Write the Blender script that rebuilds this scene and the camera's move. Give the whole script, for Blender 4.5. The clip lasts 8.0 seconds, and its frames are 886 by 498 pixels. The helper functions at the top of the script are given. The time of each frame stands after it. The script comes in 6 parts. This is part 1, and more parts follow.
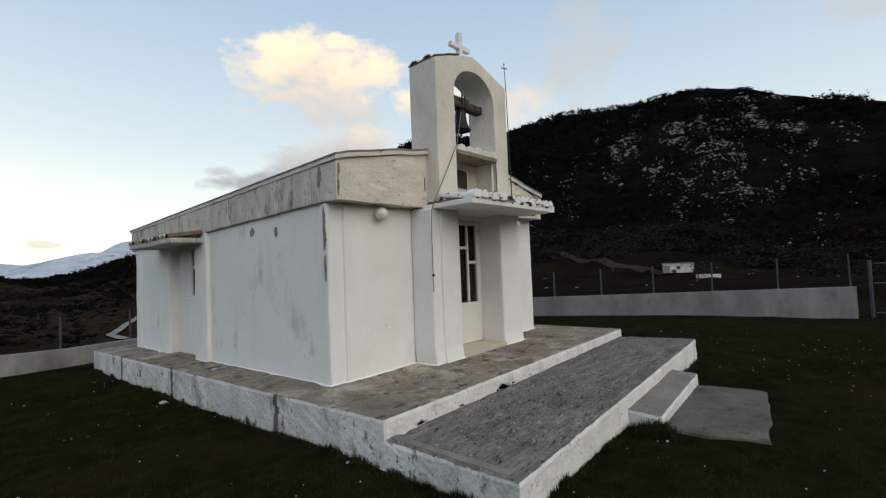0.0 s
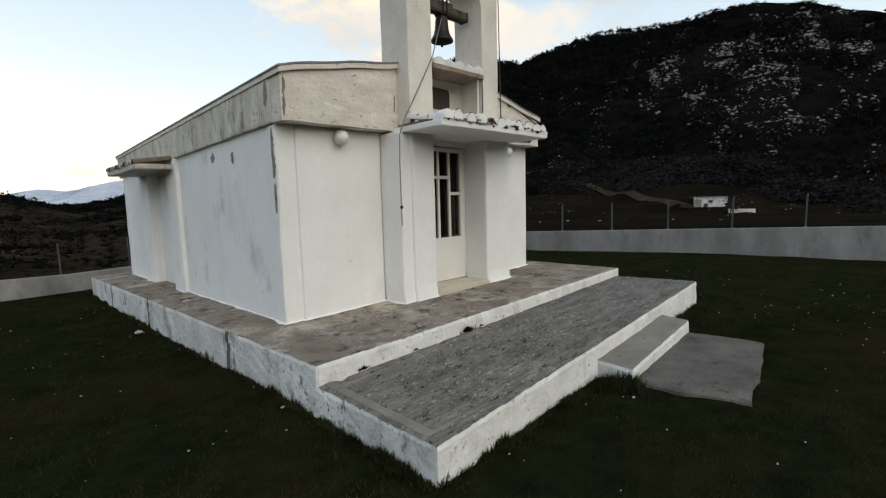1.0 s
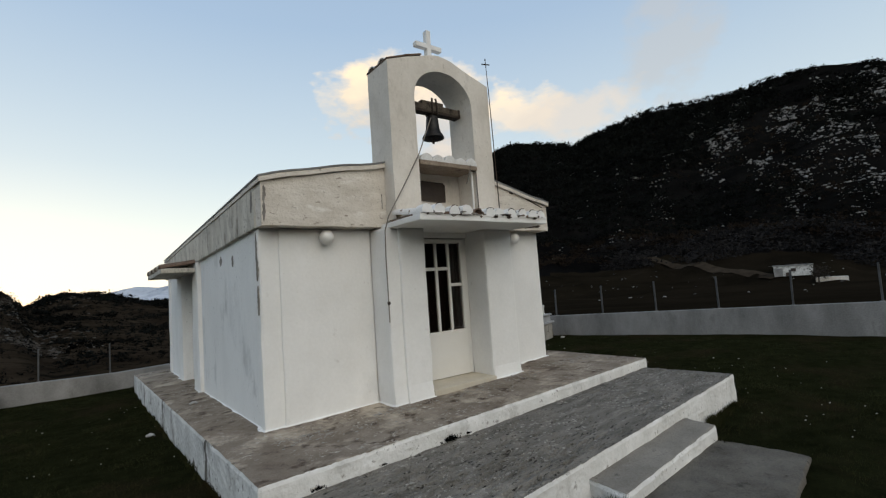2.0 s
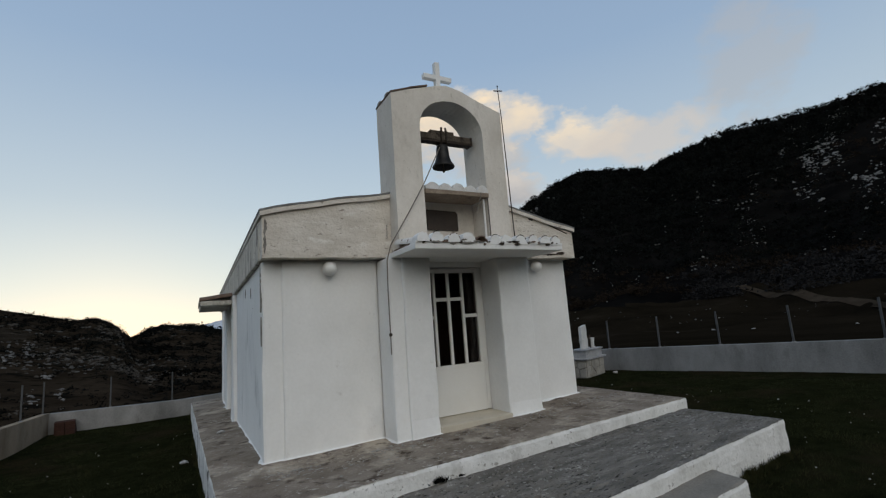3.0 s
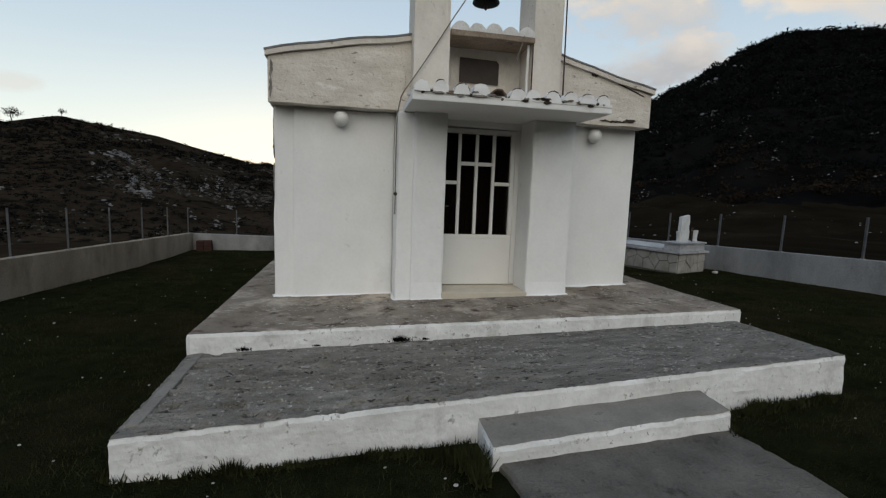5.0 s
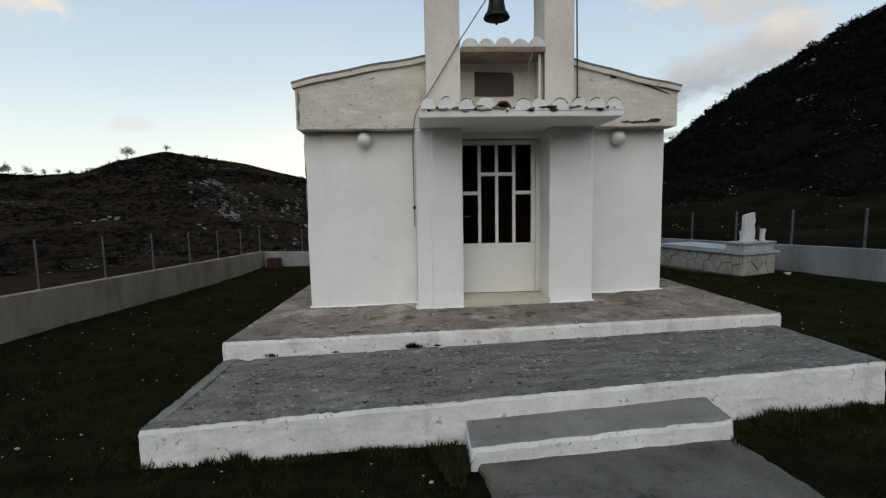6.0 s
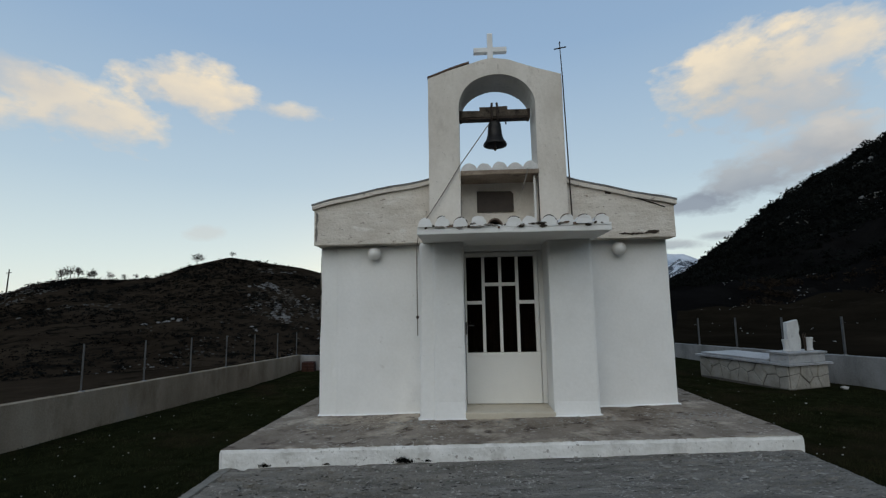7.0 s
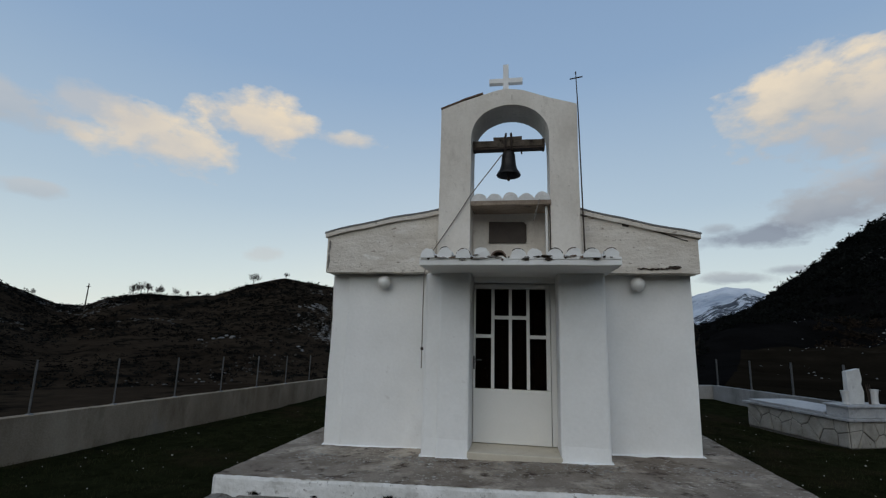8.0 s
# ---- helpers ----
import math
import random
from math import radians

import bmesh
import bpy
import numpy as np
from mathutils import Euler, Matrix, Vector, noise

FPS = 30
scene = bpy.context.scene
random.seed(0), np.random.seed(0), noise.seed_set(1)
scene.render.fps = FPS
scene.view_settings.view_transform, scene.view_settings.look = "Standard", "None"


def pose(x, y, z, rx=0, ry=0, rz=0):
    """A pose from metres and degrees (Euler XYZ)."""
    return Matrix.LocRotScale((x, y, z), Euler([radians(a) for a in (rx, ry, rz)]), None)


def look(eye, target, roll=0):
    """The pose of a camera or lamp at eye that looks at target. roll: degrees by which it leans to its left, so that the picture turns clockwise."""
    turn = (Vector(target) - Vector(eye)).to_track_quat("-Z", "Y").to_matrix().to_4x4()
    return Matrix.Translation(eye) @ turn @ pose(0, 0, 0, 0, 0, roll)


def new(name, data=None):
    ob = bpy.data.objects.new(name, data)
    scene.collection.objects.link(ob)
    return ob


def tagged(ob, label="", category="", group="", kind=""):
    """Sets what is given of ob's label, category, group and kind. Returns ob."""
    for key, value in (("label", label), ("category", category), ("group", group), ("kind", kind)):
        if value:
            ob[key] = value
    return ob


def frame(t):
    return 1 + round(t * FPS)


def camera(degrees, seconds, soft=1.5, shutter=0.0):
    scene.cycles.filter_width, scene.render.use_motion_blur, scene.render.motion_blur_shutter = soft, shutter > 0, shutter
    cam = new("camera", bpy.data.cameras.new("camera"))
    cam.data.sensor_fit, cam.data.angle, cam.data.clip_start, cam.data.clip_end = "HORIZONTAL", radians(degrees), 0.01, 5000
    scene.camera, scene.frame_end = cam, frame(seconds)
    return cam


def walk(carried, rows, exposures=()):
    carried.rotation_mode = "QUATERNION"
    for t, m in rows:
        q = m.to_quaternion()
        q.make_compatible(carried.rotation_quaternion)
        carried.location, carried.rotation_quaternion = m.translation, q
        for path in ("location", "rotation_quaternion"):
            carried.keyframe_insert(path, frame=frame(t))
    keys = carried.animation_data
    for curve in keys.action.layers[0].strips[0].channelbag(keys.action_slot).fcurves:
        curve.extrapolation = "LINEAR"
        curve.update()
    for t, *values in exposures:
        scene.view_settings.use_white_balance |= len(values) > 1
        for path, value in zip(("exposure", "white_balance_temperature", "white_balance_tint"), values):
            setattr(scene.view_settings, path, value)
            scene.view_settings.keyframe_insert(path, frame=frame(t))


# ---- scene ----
cam = camera(87.8, 8.0, soft=1.25)
PATH = [
    (0, (-3.09, -4.603, 1.296), (-1.61, -3.26, 1.376), -2.2),
    (0.5, (-2.65, -4.618, 1.271), (-1.187, -3.258, 1.164), -3.0),
    (1, (-2.212, -4.708, 1.286), (-0.821, -3.286, 1.07), -1.5),
    (1.5, (-1.831, -5.02, 1.328), (-0.515, -3.515, 1.285), -1.9),
    (1.7, (-1.657, -5.052, 1.386), (-0.382, -3.511, 1.406), -2.8),
    (2.8, (-0.842, -5.371, 1.364), (0.164, -3.699, 1.801), -5.1),
    (3, (-0.685, -5.412, 1.321), (0.269, -3.681, 1.626), -4.2),
    (3.5, (-0.333, -5.486, 1.296), (0.45, -3.649, 1.191), -2.1),
    (4, (0.058, -5.429, 1.265), (0.806, -3.575, 1.218), 2.5),
    (4.5, (0.366, -5.454, 1.246), (0.939, -3.543, 1.106), -1.1),
    (4.7, (0.548, -5.446, 1.219), (1.003, -3.513, 0.981), 1.2),
    (5.8, (1.294, -5.697, 1.249), (1.532, -3.726, 1.011), 0.0),
    (6, (1.377, -5.725, 1.245), (1.468, -3.737, 1.047), -1.0),
    (6.5, (1.666, -5.857, 1.236), (1.547, -3.861, 1.175), 0.0),
    (7, (1.923, -5.938, 1.328), (1.813, -3.956, 1.573), -1.0),
    (7.5, (2.144, -5.978, 1.348), (1.986, -4.006, 1.644), -1.9),
    (8, (2.409, -5.816, 1.393), (2.089, -3.874, 1.749), 1.4),
]
EXPOSURES = ((0, 0.38, 7350, 8), (1, 0.57, 7400, 7), (1.7, 0.42, 7350, 7), (3, -0.10, 6850, 7), (3.6, 0.09, 7150, 7), (4.2, 0.17, 7100, 7), (4.7, 0.12, 7050, 7), (5.8, 0.2, 6900, 7), (6.5, 0.14, 6800, 6), (7.0, -0.13, 6500, 4), (8, -0.25, 6400, 6))
walk(cam, [(t, look(eye, target, roll)) for t, eye, target, roll in PATH], EXPOSURES)

# ---- world, sun ----
SUN_AZ, SUN_EL = -8.0, 4.0
world = bpy.data.worlds.new("dusk_sky")
scene.world = world
world.use_nodes = True


def sky_nodes():
    nt = world.node_tree
    nt.nodes.clear()
    N, L = nt.nodes.new, nt.links.new
    out, bg = N("ShaderNodeOutputWorld"), N("ShaderNodeBackground")
    L(bg.outputs[0], out.inputs[0])
    sky = N("ShaderNodeTexSky")
    sky.sky_type, sky.sun_disc = "NISHITA", False
    sky.sun_elevation, sky.sun_rotation = radians(SUN_EL), radians(SUN_AZ)
    sky.altitude, sky.air_density, sky.dust_density, sky.ozone_density = 700, 1.0, 0.6, 1.5
    co = N("ShaderNodeTexCoord")

    def math_(op, a, b=None, clamp=False):
        m = N("ShaderNodeMath")
        m.operation, m.use_clamp = op, clamp
        for i, v in enumerate((a, b)):
            if v is None:
                continue
            if isinstance(v, (int, float)):
                m.inputs[i].default_value = v
            else:
                L(v, m.inputs[i])
        return m.outputs[0]

    def mix(fac, a, b):
        m = N("ShaderNodeMix")
        m.data_type = "RGBA"
        for s, v in ((m.inputs[0], fac), (m.inputs[6], a), (m.inputs[7], b)):
            if isinstance(v, (int, float)):
                s.default_value = v
            elif isinstance(v, tuple):
                s.default_value = (*v, 1)
            else:
                L(v, s)
        return m.outputs[2]

    # pale twilight veil that lifts the clear sky, strongest near the horizon
    sep = N("ShaderNodeSeparateXYZ")
    L(co.outputs["Generated"], sep.inputs[0])
    up = math_("MAXIMUM", sep.outputs[2], 0.0)
    veil = N("ShaderNodeValToRGB")
    L(up, veil.inputs[0])
    ramp = veil.color_ramp
    ramp.elements[0].position, ramp.elements[0].color = 0.0, (*VEIL[0], 1)
    ramp.elements[1].position, ramp.elements[1].color = 1.0, (*VEIL[-1], 1)
    for p, c in zip((0.1, 0.25, 0.5), VEIL[1:-1]):
        ramp.elements.new(p).color = (*c, 1)
    skyc = N("ShaderNodeVectorMath")
    skyc.operation = "SCALE"
    L(sky.outputs[0], skyc.inputs[0])
    skyc.inputs["Scale"].default_value = NISHITA
    tot = N("ShaderNodeVectorMath")
    tot.operation = "ADD"
    L(skyc.outputs[0], tot.inputs[0])
    L(veil.outputs[0], tot.inputs[1])
    colour = tot.outputs[0]
    # dusk clouds: soft banks broken up by two scales of noise
    n1, n2 = N("ShaderNodeTexNoise"), N("ShaderNodeTexNoise")
    squash = N("ShaderNodeMapping")
    squash.inputs["Scale"].default_value = (1, 1, 1.8)
    L(co.outputs["Generated"], squash.inputs[0])
    for n, s, d in ((n1, 8.0, 5), (n2, 19, 7)):
        n.inputs["Scale"].default_value, n.inputs["Detail"].default_value, n.inputs["Roughness"].default_value = s, d, 0.55
        L(squash.outputs[0], n.inputs["Vector"])
    wob = math_("ADD", math_("MULTIPLY", math_("SUBTRACT", n1.outputs[0], 0.5), 2.2), math_("MULTIPLY", math_("SUBTRACT", n2.outputs[0], 0.5), 1.3))
    for az, el, wide, tall, dens, lit, dark in CLOUDS:
        a, e = radians(az), radians(el)
        ax = Vector((math.cos(a), -math.sin(a), 0))
        ay = Vector((-math.sin(e) * math.sin(a), -math.sin(e) * math.cos(a), math.cos(e)))
        fw = Vector((math.cos(e) * math.sin(a), math.cos(e) * math.cos(a), math.sin(e)))

        def dot(v):
            d = N("ShaderNodeVectorMath")
            d.operation = "DOT_PRODUCT"
            L(co.outputs["Generated"], d.inputs[0])
            d.inputs[1].default_value = v
            return d.outputs["Value"]
        u, v, w = math_("DIVIDE", dot(ax), math.sin(radians(wide))), math_("DIVIDE", dot(ay), math.sin(radians(tall))), dot(fw)
        r2 = math_("ADD", math_("MULTIPLY", u, u), math_("MULTIPLY", v, v))
        body = math_("ADD", math_("SUBTRACT", 1.0, math_("SQRT", r2)), wob)
        mask = math_("MULTIPLY", math_("MULTIPLY", math_("ADD", body, 0.05), 1.7, True), math_("GREATER_THAN", w, 0.0))
        mask = math_("MULTIPLY", mask, dens, True)
        shade = math_("ADD", math_("MULTIPLY", v, 0.45), math_("ADD", math_("MULTIPLY", wob, 0.5), 0.55), True)
        colour = mix(mask, colour, mix(shade, dark, lit))
    L(colour, bg.inputs[0])
    bg.inputs[1].default_value = 1.0


NISHITA = 0.019
VEIL = ((0.83, 0.86, 0.84), (0.69, 0.765, 0.80), (0.49, 0.60, 0.725), (0.305, 0.43, 0.635), (0.17, 0.265, 0.47))
WARM, PEACH, GREY, MAUVE = (1.0, 0.83, 0.64), (0.66, 0.62, 0.61), (0.47, 0.485, 0.53), (0.29, 0.32, 0.40)
# bearing, height, half width, half height in degrees, density, lit side, shaded side
CLOUDS = (
    (32, 23.0, 7.5, 4.4, 0.92, WARM, GREY),
    (38.5, 23.6, 5.0, 3.4, 0.85, WARM, PEACH),
    (36, 19.4, 8.0, 2.8, 0.8, PEACH, GREY),
    (46, 19.6, 6.5, 3.0, 0.8, WARM, PEACH),
    (54, 18.4, 8.0, 3.0, 0.75, PEACH, PEACH),
    (40, 14.6, 4.0, 2.4, 0.6, PEACH, GREY),
    (66, 24.5, 5.0, 6.5, 0.5, GREY, GREY),
    (-33.6, 23.5, 6.0, 3.2, 0.95, WARM, PEACH),
    (-28.5, 23.6, 3.5, 1.5, 0.75, WARM, PEACH),
    (-42, 19.6, 7.0, 3.2, 0.9, WARM, PEACH),
    (-48, 21.2, 5.5, 1.8, 0.6, PEACH, PEACH),
    (-22.5, 22.8, 6.0, 1.2, 0.7, WARM, PEACH),
    (-57, 19.5, 5.5, 2.4, 0.55, PEACH, GREY),
    (-52, 12.4, 2.6, 0.9, 0.5, PEACH, GREY),
    (37, 14.8, 5.0, 2.8, 0.85, PEACH, MAUVE),
    (31.5, 12.2, 5.0, 2.2, 0.9, GREY, MAUVE),
    (25, 10.5, 5.0, 1.3, 0.85, MAUVE, MAUVE),
    (22, 11.6, 2.0, 0.8, 0.6, GREY, MAUVE),
    (23, 6.3, 3.6, 0.7, 0.7, GREY, MAUVE),
    (28, 7.0, 2.4, 0.6, 0.7, GREY, MAUVE),
    (93, 21.5, 5.0, 2.5, 0.5, GREY, GREY),
    (6.5, 3.6, 2.4, 0.7, 0.5, GREY, MAUVE),
    (-30.5, 8.3, 2.2, 0.8, 0.4, PEACH, PEACH),
)
sky_nodes()
sun = new("sun", bpy.data.lights.new("sun", "SUN"))
sun.data.energy, sun.data.angle, sun.data.color = 1.2, radians(70), (1.0, 0.90, 0.77)
sun.matrix_world = look((0.5, -9, 7), (2, 0, 1))


# ---- materials ----
def material(name, a, b, scale=3.0, rough=0.8, bump=0.3, fine=60.0, spots=None, spot_scale=6.0, spot_amount=0.42, streak=0.0, metal=0.0, soft=0.08, gloss=0.25, stretch=(1, 1, 1), relief=0.012, pits=None, pit_scale=20.0, pit_amount=0.4, pit_soft=0.06, flecks=None, fleck_scale=30.0, fleck_amount=0.42):
    """Two colours mixed by a coarse and a fine noise, optional spots of a third colour, relief from the fine noise."""
    m = bpy.data.materials.new(name)
    m.use_nodes = True
    nt = m.node_tree
    N, L = nt.nodes.new, nt.links.new
    bsdf = nt.nodes["Principled BSDF"]
    pos = N("ShaderNodeNewGeometry").outputs["Position"]
    mp = N("ShaderNodeMapping")
    mp.inputs["Scale"].default_value = (stretch[0], stretch[1], stretch[2] * (1 - 0.93 * streak))
    L(pos, mp.inputs[0])

    def noise_(s, d, vec, r=0.6):
        n = N("ShaderNodeTexNoise")
        n.inputs["Scale"].default_value, n.inputs["Detail"].default_value, n.inputs["Roughness"].default_value = s, d, r
        L(vec, n.inputs["Vector"])
        return n.outputs[0]

    def ramp_(v, lo, hi):
        r = N("ShaderNodeMapRange")
        r.inputs[1].default_value, r.inputs[2].default_value = lo, hi
        L(v, r.inputs[0])
        return r.outputs[0]

    def mix(fac, c1, c2):
        x = N("ShaderNodeMix")
        x.data_type = "RGBA"
        L(fac, x.inputs[0])
        for s, v in ((x.inputs[6], c1), (x.inputs[7], c2)):
            if isinstance(v, tuple):
                s.default_value = (*v, 1)
            else:
                L(v, s)
        return x.outputs[2]
    coarse, grain = noise_(scale, 5, mp.outputs[0]), noise_(fine, 3, pos)
    both = N("ShaderNodeMath")
    both.operation = "MULTIPLY_ADD"
    L(grain, both.inputs[0])
    both.inputs[1].default_value = 0.35
    L(coarse, both.inputs[2])
    col = mix(ramp_(both.outputs[0], 0.45, 0.92), a, b)
    if spots:
        col = mix(ramp_(noise_(spot_scale, 7, mp.outputs[0], 0.68), 1 - spot_amount, 1 - spot_amount + soft), col, spots)
    if pits:
        col = mix(ramp_(noise_(pit_scale, 6, mp.outputs[0], 0.62), 1 - pit_amount, 1 - pit_amount + pit_soft), col, pits)
    if flecks:
        # small flecks that gather in patches
        both2 = N("ShaderNodeMath")
        both2.operation = "MULTIPLY"
        L(ramp_(noise_(fleck_scale, 4, pos, 0.7), 1 - fleck_amount, 1.03 - fleck_amount), both2.inputs[0])
        L(ramp_(noise_(1.7, 5, pos, 0.6), 0.42, 0.62), both2.inputs[1])
        col = mix(both2.outputs[0], col, flecks)
    L(col, bsdf.inputs["Base Color"])
    bsdf.inputs["Roughness"].default_value, bsdf.inputs["Metallic"].default_value = rough, metal
    bsdf.inputs["Specular IOR Level"].default_value = gloss
    if bump:
        bp = N("ShaderNodeBump")
        bp.inputs["Strength"].default_value, bp.inputs["Distance"].default_value = bump, relief
        h = N("ShaderNodeMath")
        h.operation = "ADD"
        L(grain, h.inputs[0])
        L(noise_(scale * 4, 4, mp.outputs[0]), h.inputs[1])
        L(h.outputs[0], bp.inputs["Height"])
        L(bp.outputs[0], bsdf.inputs["Normal"])
    return m


def glass_material(name, tint, rough=0.05):
    m = bpy.data.materials.new(name)
    m.use_nodes = True
    b = m.node_tree.nodes["Principled BSDF"]
    b.inputs["Base Color"].default_value = (*tint, 1)
    b.inputs["Roughness"].default_value, b.inputs["Transmission Weight"].default_value, b.inputs["IOR"].default_value = rough, 1.0, 1.3
    return m


PLASTER = material("white_limewash", (0.74, 0.735, 0.715), (0.85, 0.845, 0.83), 1.4, 0.88, 0.14, 26, (0.62, 0.62, 0.615), 1.3, 0.42, soft=0.4, streak=0.12, pits=(0.62, 0.60, 0.57), pit_scale=7, pit_amount=0.34, pit_soft=0.12, flecks=(0.50, 0.48, 0.45), fleck_scale=45, fleck_amount=0.27)
SIDEPLASTER = material("mildewed_limewash", (0.72, 0.72, 0.705), (0.84, 0.84, 0.825), 1.1, 0.9, 0.2, 26, (0.56, 0.565, 0.56), 1.1, 0.46, soft=0.3, streak=0.45, pits=(0.42, 0.425, 0.41), pit_scale=1.9, pit_amount=0.41, pit_soft=0.2, flecks=(0.30, 0.295, 0.27), fleck_scale=24, fleck_amount=0.37)
FASCIA = material("peeling_cream_render", (0.55, 0.495, 0.425), (0.75, 0.70, 0.63), 4, 0.92, 0.8, 30, (0.80, 0.765, 0.71), 5.5, 0.43, soft=0.12, stretch=(0.6, 1, 1.7), pits=(0.34, 0.29, 0.24), pit_scale=13, pit_amount=0.39, pit_soft=0.05, flecks=(0.30, 0.245, 0.195), fleck_scale=30, fleck_amount=0.39)
STAINED = material("stained_concrete_edge", (0.44, 0.405, 0.345), (0.70, 0.67, 0.60), 4, 0.92, 0.8, 50, (0.19, 0.165, 0.135), 6.0, 0.47, streak=0.72, soft=0.16, pits=(0.24, 0.21, 0.175), pit_scale=12, pit_amount=0.41, pit_soft=0.12, flecks=(0.16, 0.13, 0.105), fleck_scale=14, fleck_amount=0.40)
LEDGE = material("brown_ledge_render", (0.20, 0.15, 0.11), (0.36, 0.29, 0.225), 5, 0.92, 0.6, 40, (0.11, 0.08, 0.06), 6, 0.44, soft=0.15)
TOWER = material("tower_render", (0.59, 0.54, 0.475), (0.78, 0.73, 0.66), 2.0, 0.9, 0.28, 30, (0.42, 0.375, 0.32), 3.2, 0.42, soft=0.28, streak=0.4, pits=(0.50, 0.45, 0.39), pit_scale=12, pit_amount=0.38, pit_soft=0.12, flecks=(0.36, 0.31, 0.26), fleck_scale=30, fleck_amount=0.34)
PAINTED_EDGE = material("chipped_white_edge_paint", (0.60, 0.595, 0.57), (0.83, 0.82, 0.80), 3.5, 0.88, 0.5, 30, (0.40, 0.385, 0.36), 2.6, 0.43, streak=0.25, soft=0.2, pits=(0.36, 0.345, 0.32), pit_scale=14, pit_amount=0.38, pit_soft=0.06, flecks=(0.22, 0.205, 0.18), fleck_scale=22, fleck_amount=0.37)
SLAB = material("weathered_concrete", (0.145, 0.113, 0.087), (0.31, 0.266, 0.215), 2.0, 0.95, 1.0, 55, (0.46, 0.395, 0.315), 1.25, 0.48, soft=0.12, gloss=0.1, pits=(0.07, 0.05, 0.037), pit_scale=4.6, pit_amount=0.455, pit_soft=0.12, flecks=(0.47, 0.435, 0.38), fleck_scale=18, fleck_amount=0.42)
APRON = material("rough_brushed_concrete", (0.125, 0.115, 0.100), (0.30, 0.28, 0.246), 5.0, 0.95, 1.0, 60, (0.37, 0.345, 0.30), 3.0, 0.42, soft=0.16, gloss=0.1, stretch=(0.5, 1.5, 1), relief=0.035, pits=(0.036, 0.033, 0.029), pit_scale=24, pit_amount=0.42, pit_soft=0.08, flecks=(0.46, 0.435, 0.39), fleck_scale=22, fleck_amount=0.41)
STEPTOP = material("worn_step_concrete", (0.155, 0.142, 0.122), (0.278, 0.257, 0.222), 3.0, 0.95, 0.8, 55, (0.34, 0.325, 0.29), 2.4, 0.40, soft=0.2, gloss=0.1, pits=(0.10, 0.094, 0.085), pit_scale=12, pit_amount=0.40, pit_soft=0.14)
PAD = material("dark_pad_concrete", (0.08, 0.0735, 0.063), (0.185, 0.17, 0.146), 3.0, 0.95, 0.9, 55, (0.235, 0.222, 0.197), 2.4, 0.40, soft=0.2, gloss=0.1, relief=0.025, pits=(0.045, 0.042, 0.036), pit_scale=9, pit_amount=0.41, pit_soft=0.14)
OLD_EDGE = material("old_weathered_edge_paint", (0.44, 0.44, 0.425), (0.76, 0.76, 0.74), 2.2, 0.9, 0.7, 22, (0.22, 0.21, 0.19), 1.5, 0.46, soft=0.12, stretch=(1, 1, 0.7), pits=(0.11, 0.10, 0.085), pit_scale=4.2, pit_amount=0.40, pit_soft=0.06, flecks=(0.10, 0.09, 0.075), fleck_scale=18, fleck_amount=0.40)
RUBBLE = material("concrete_flakes", (0.19, 0.178, 0.158), (0.40, 0.378, 0.34), 9, 0.95, 0.4)
FIELD = material("brown_winter_field", (0.0055, 0.0047, 0.0033), (0.0155, 0.0122, 0.0082), 0.10, 1.0, 0.5, 2.0, (0.025, 0.0195, 0.0135), 0.05, 0.40, soft=0.14, gloss=0.0, relief=0.2)
TRACK = material("trodden_earth_track", (0.026, 0.020, 0.0145), (0.052, 0.041, 0.030), 0.25, 1.0, 0.3, 4, (0.014, 0.011, 0.008), 0.3, 0.46, soft=0.15, gloss=0.0)
YARDWALL = material("board_marked_concrete", (0.145, 0.143, 0.138), (0.31, 0.306, 0.298), 1.5, 0.93, 0.5, 40, (0.10, 0.092, 0.082), 2.4, 0.43, streak=0.6, soft=0.25, gloss=0.1)
WALLTAN = material("warm_tan_concrete", (0.165, 0.125, 0.085), (0.32, 0.262, 0.195), 1.5, 0.93, 0.5, 40, (0.115, 0.08, 0.048), 1.6, 0.47, streak=0.6, soft=0.25, gloss=0.1, pits=(0.22, 0.205, 0.185), pit_scale=0.7, pit_amount=0.43, pit_soft=0.2)
# foliage colours far below real leaves: the dusk darkness is put into them
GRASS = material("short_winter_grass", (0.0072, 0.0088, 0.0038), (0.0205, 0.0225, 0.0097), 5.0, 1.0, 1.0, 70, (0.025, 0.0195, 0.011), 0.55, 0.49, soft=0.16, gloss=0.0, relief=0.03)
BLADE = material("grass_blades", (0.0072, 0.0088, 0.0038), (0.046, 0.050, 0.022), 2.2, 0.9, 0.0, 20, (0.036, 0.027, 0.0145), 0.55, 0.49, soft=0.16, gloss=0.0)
SCRUB = material("dusk_darkened_scrub", (0.0022, 0.0022, 0.0022), (0.0078, 0.0075, 0.0071), 0.05, 1.0, 0.5, 1.2, (0.019, 0.0168, 0.0146), 0.03, 0.38, soft=0.14, gloss=0.0, relief=0.3)
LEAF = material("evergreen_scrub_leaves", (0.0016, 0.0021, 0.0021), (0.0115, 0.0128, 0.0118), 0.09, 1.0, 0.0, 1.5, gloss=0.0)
ROCK = material("limestone_rock", (0.07, 0.0695, 0.069), (0.32, 0.318, 0.316), 0.22, 0.95, 0.3, 8, gloss=0.05)
SNOW = material("snowy_mountain", (0.30, 0.34, 0.40), (0.62, 0.65, 0.70), 0.004, 0.9, 0.6, 0.03, (0.16, 0.19, 0.24), 0.009, 0.44, soft=0.10, relief=30)
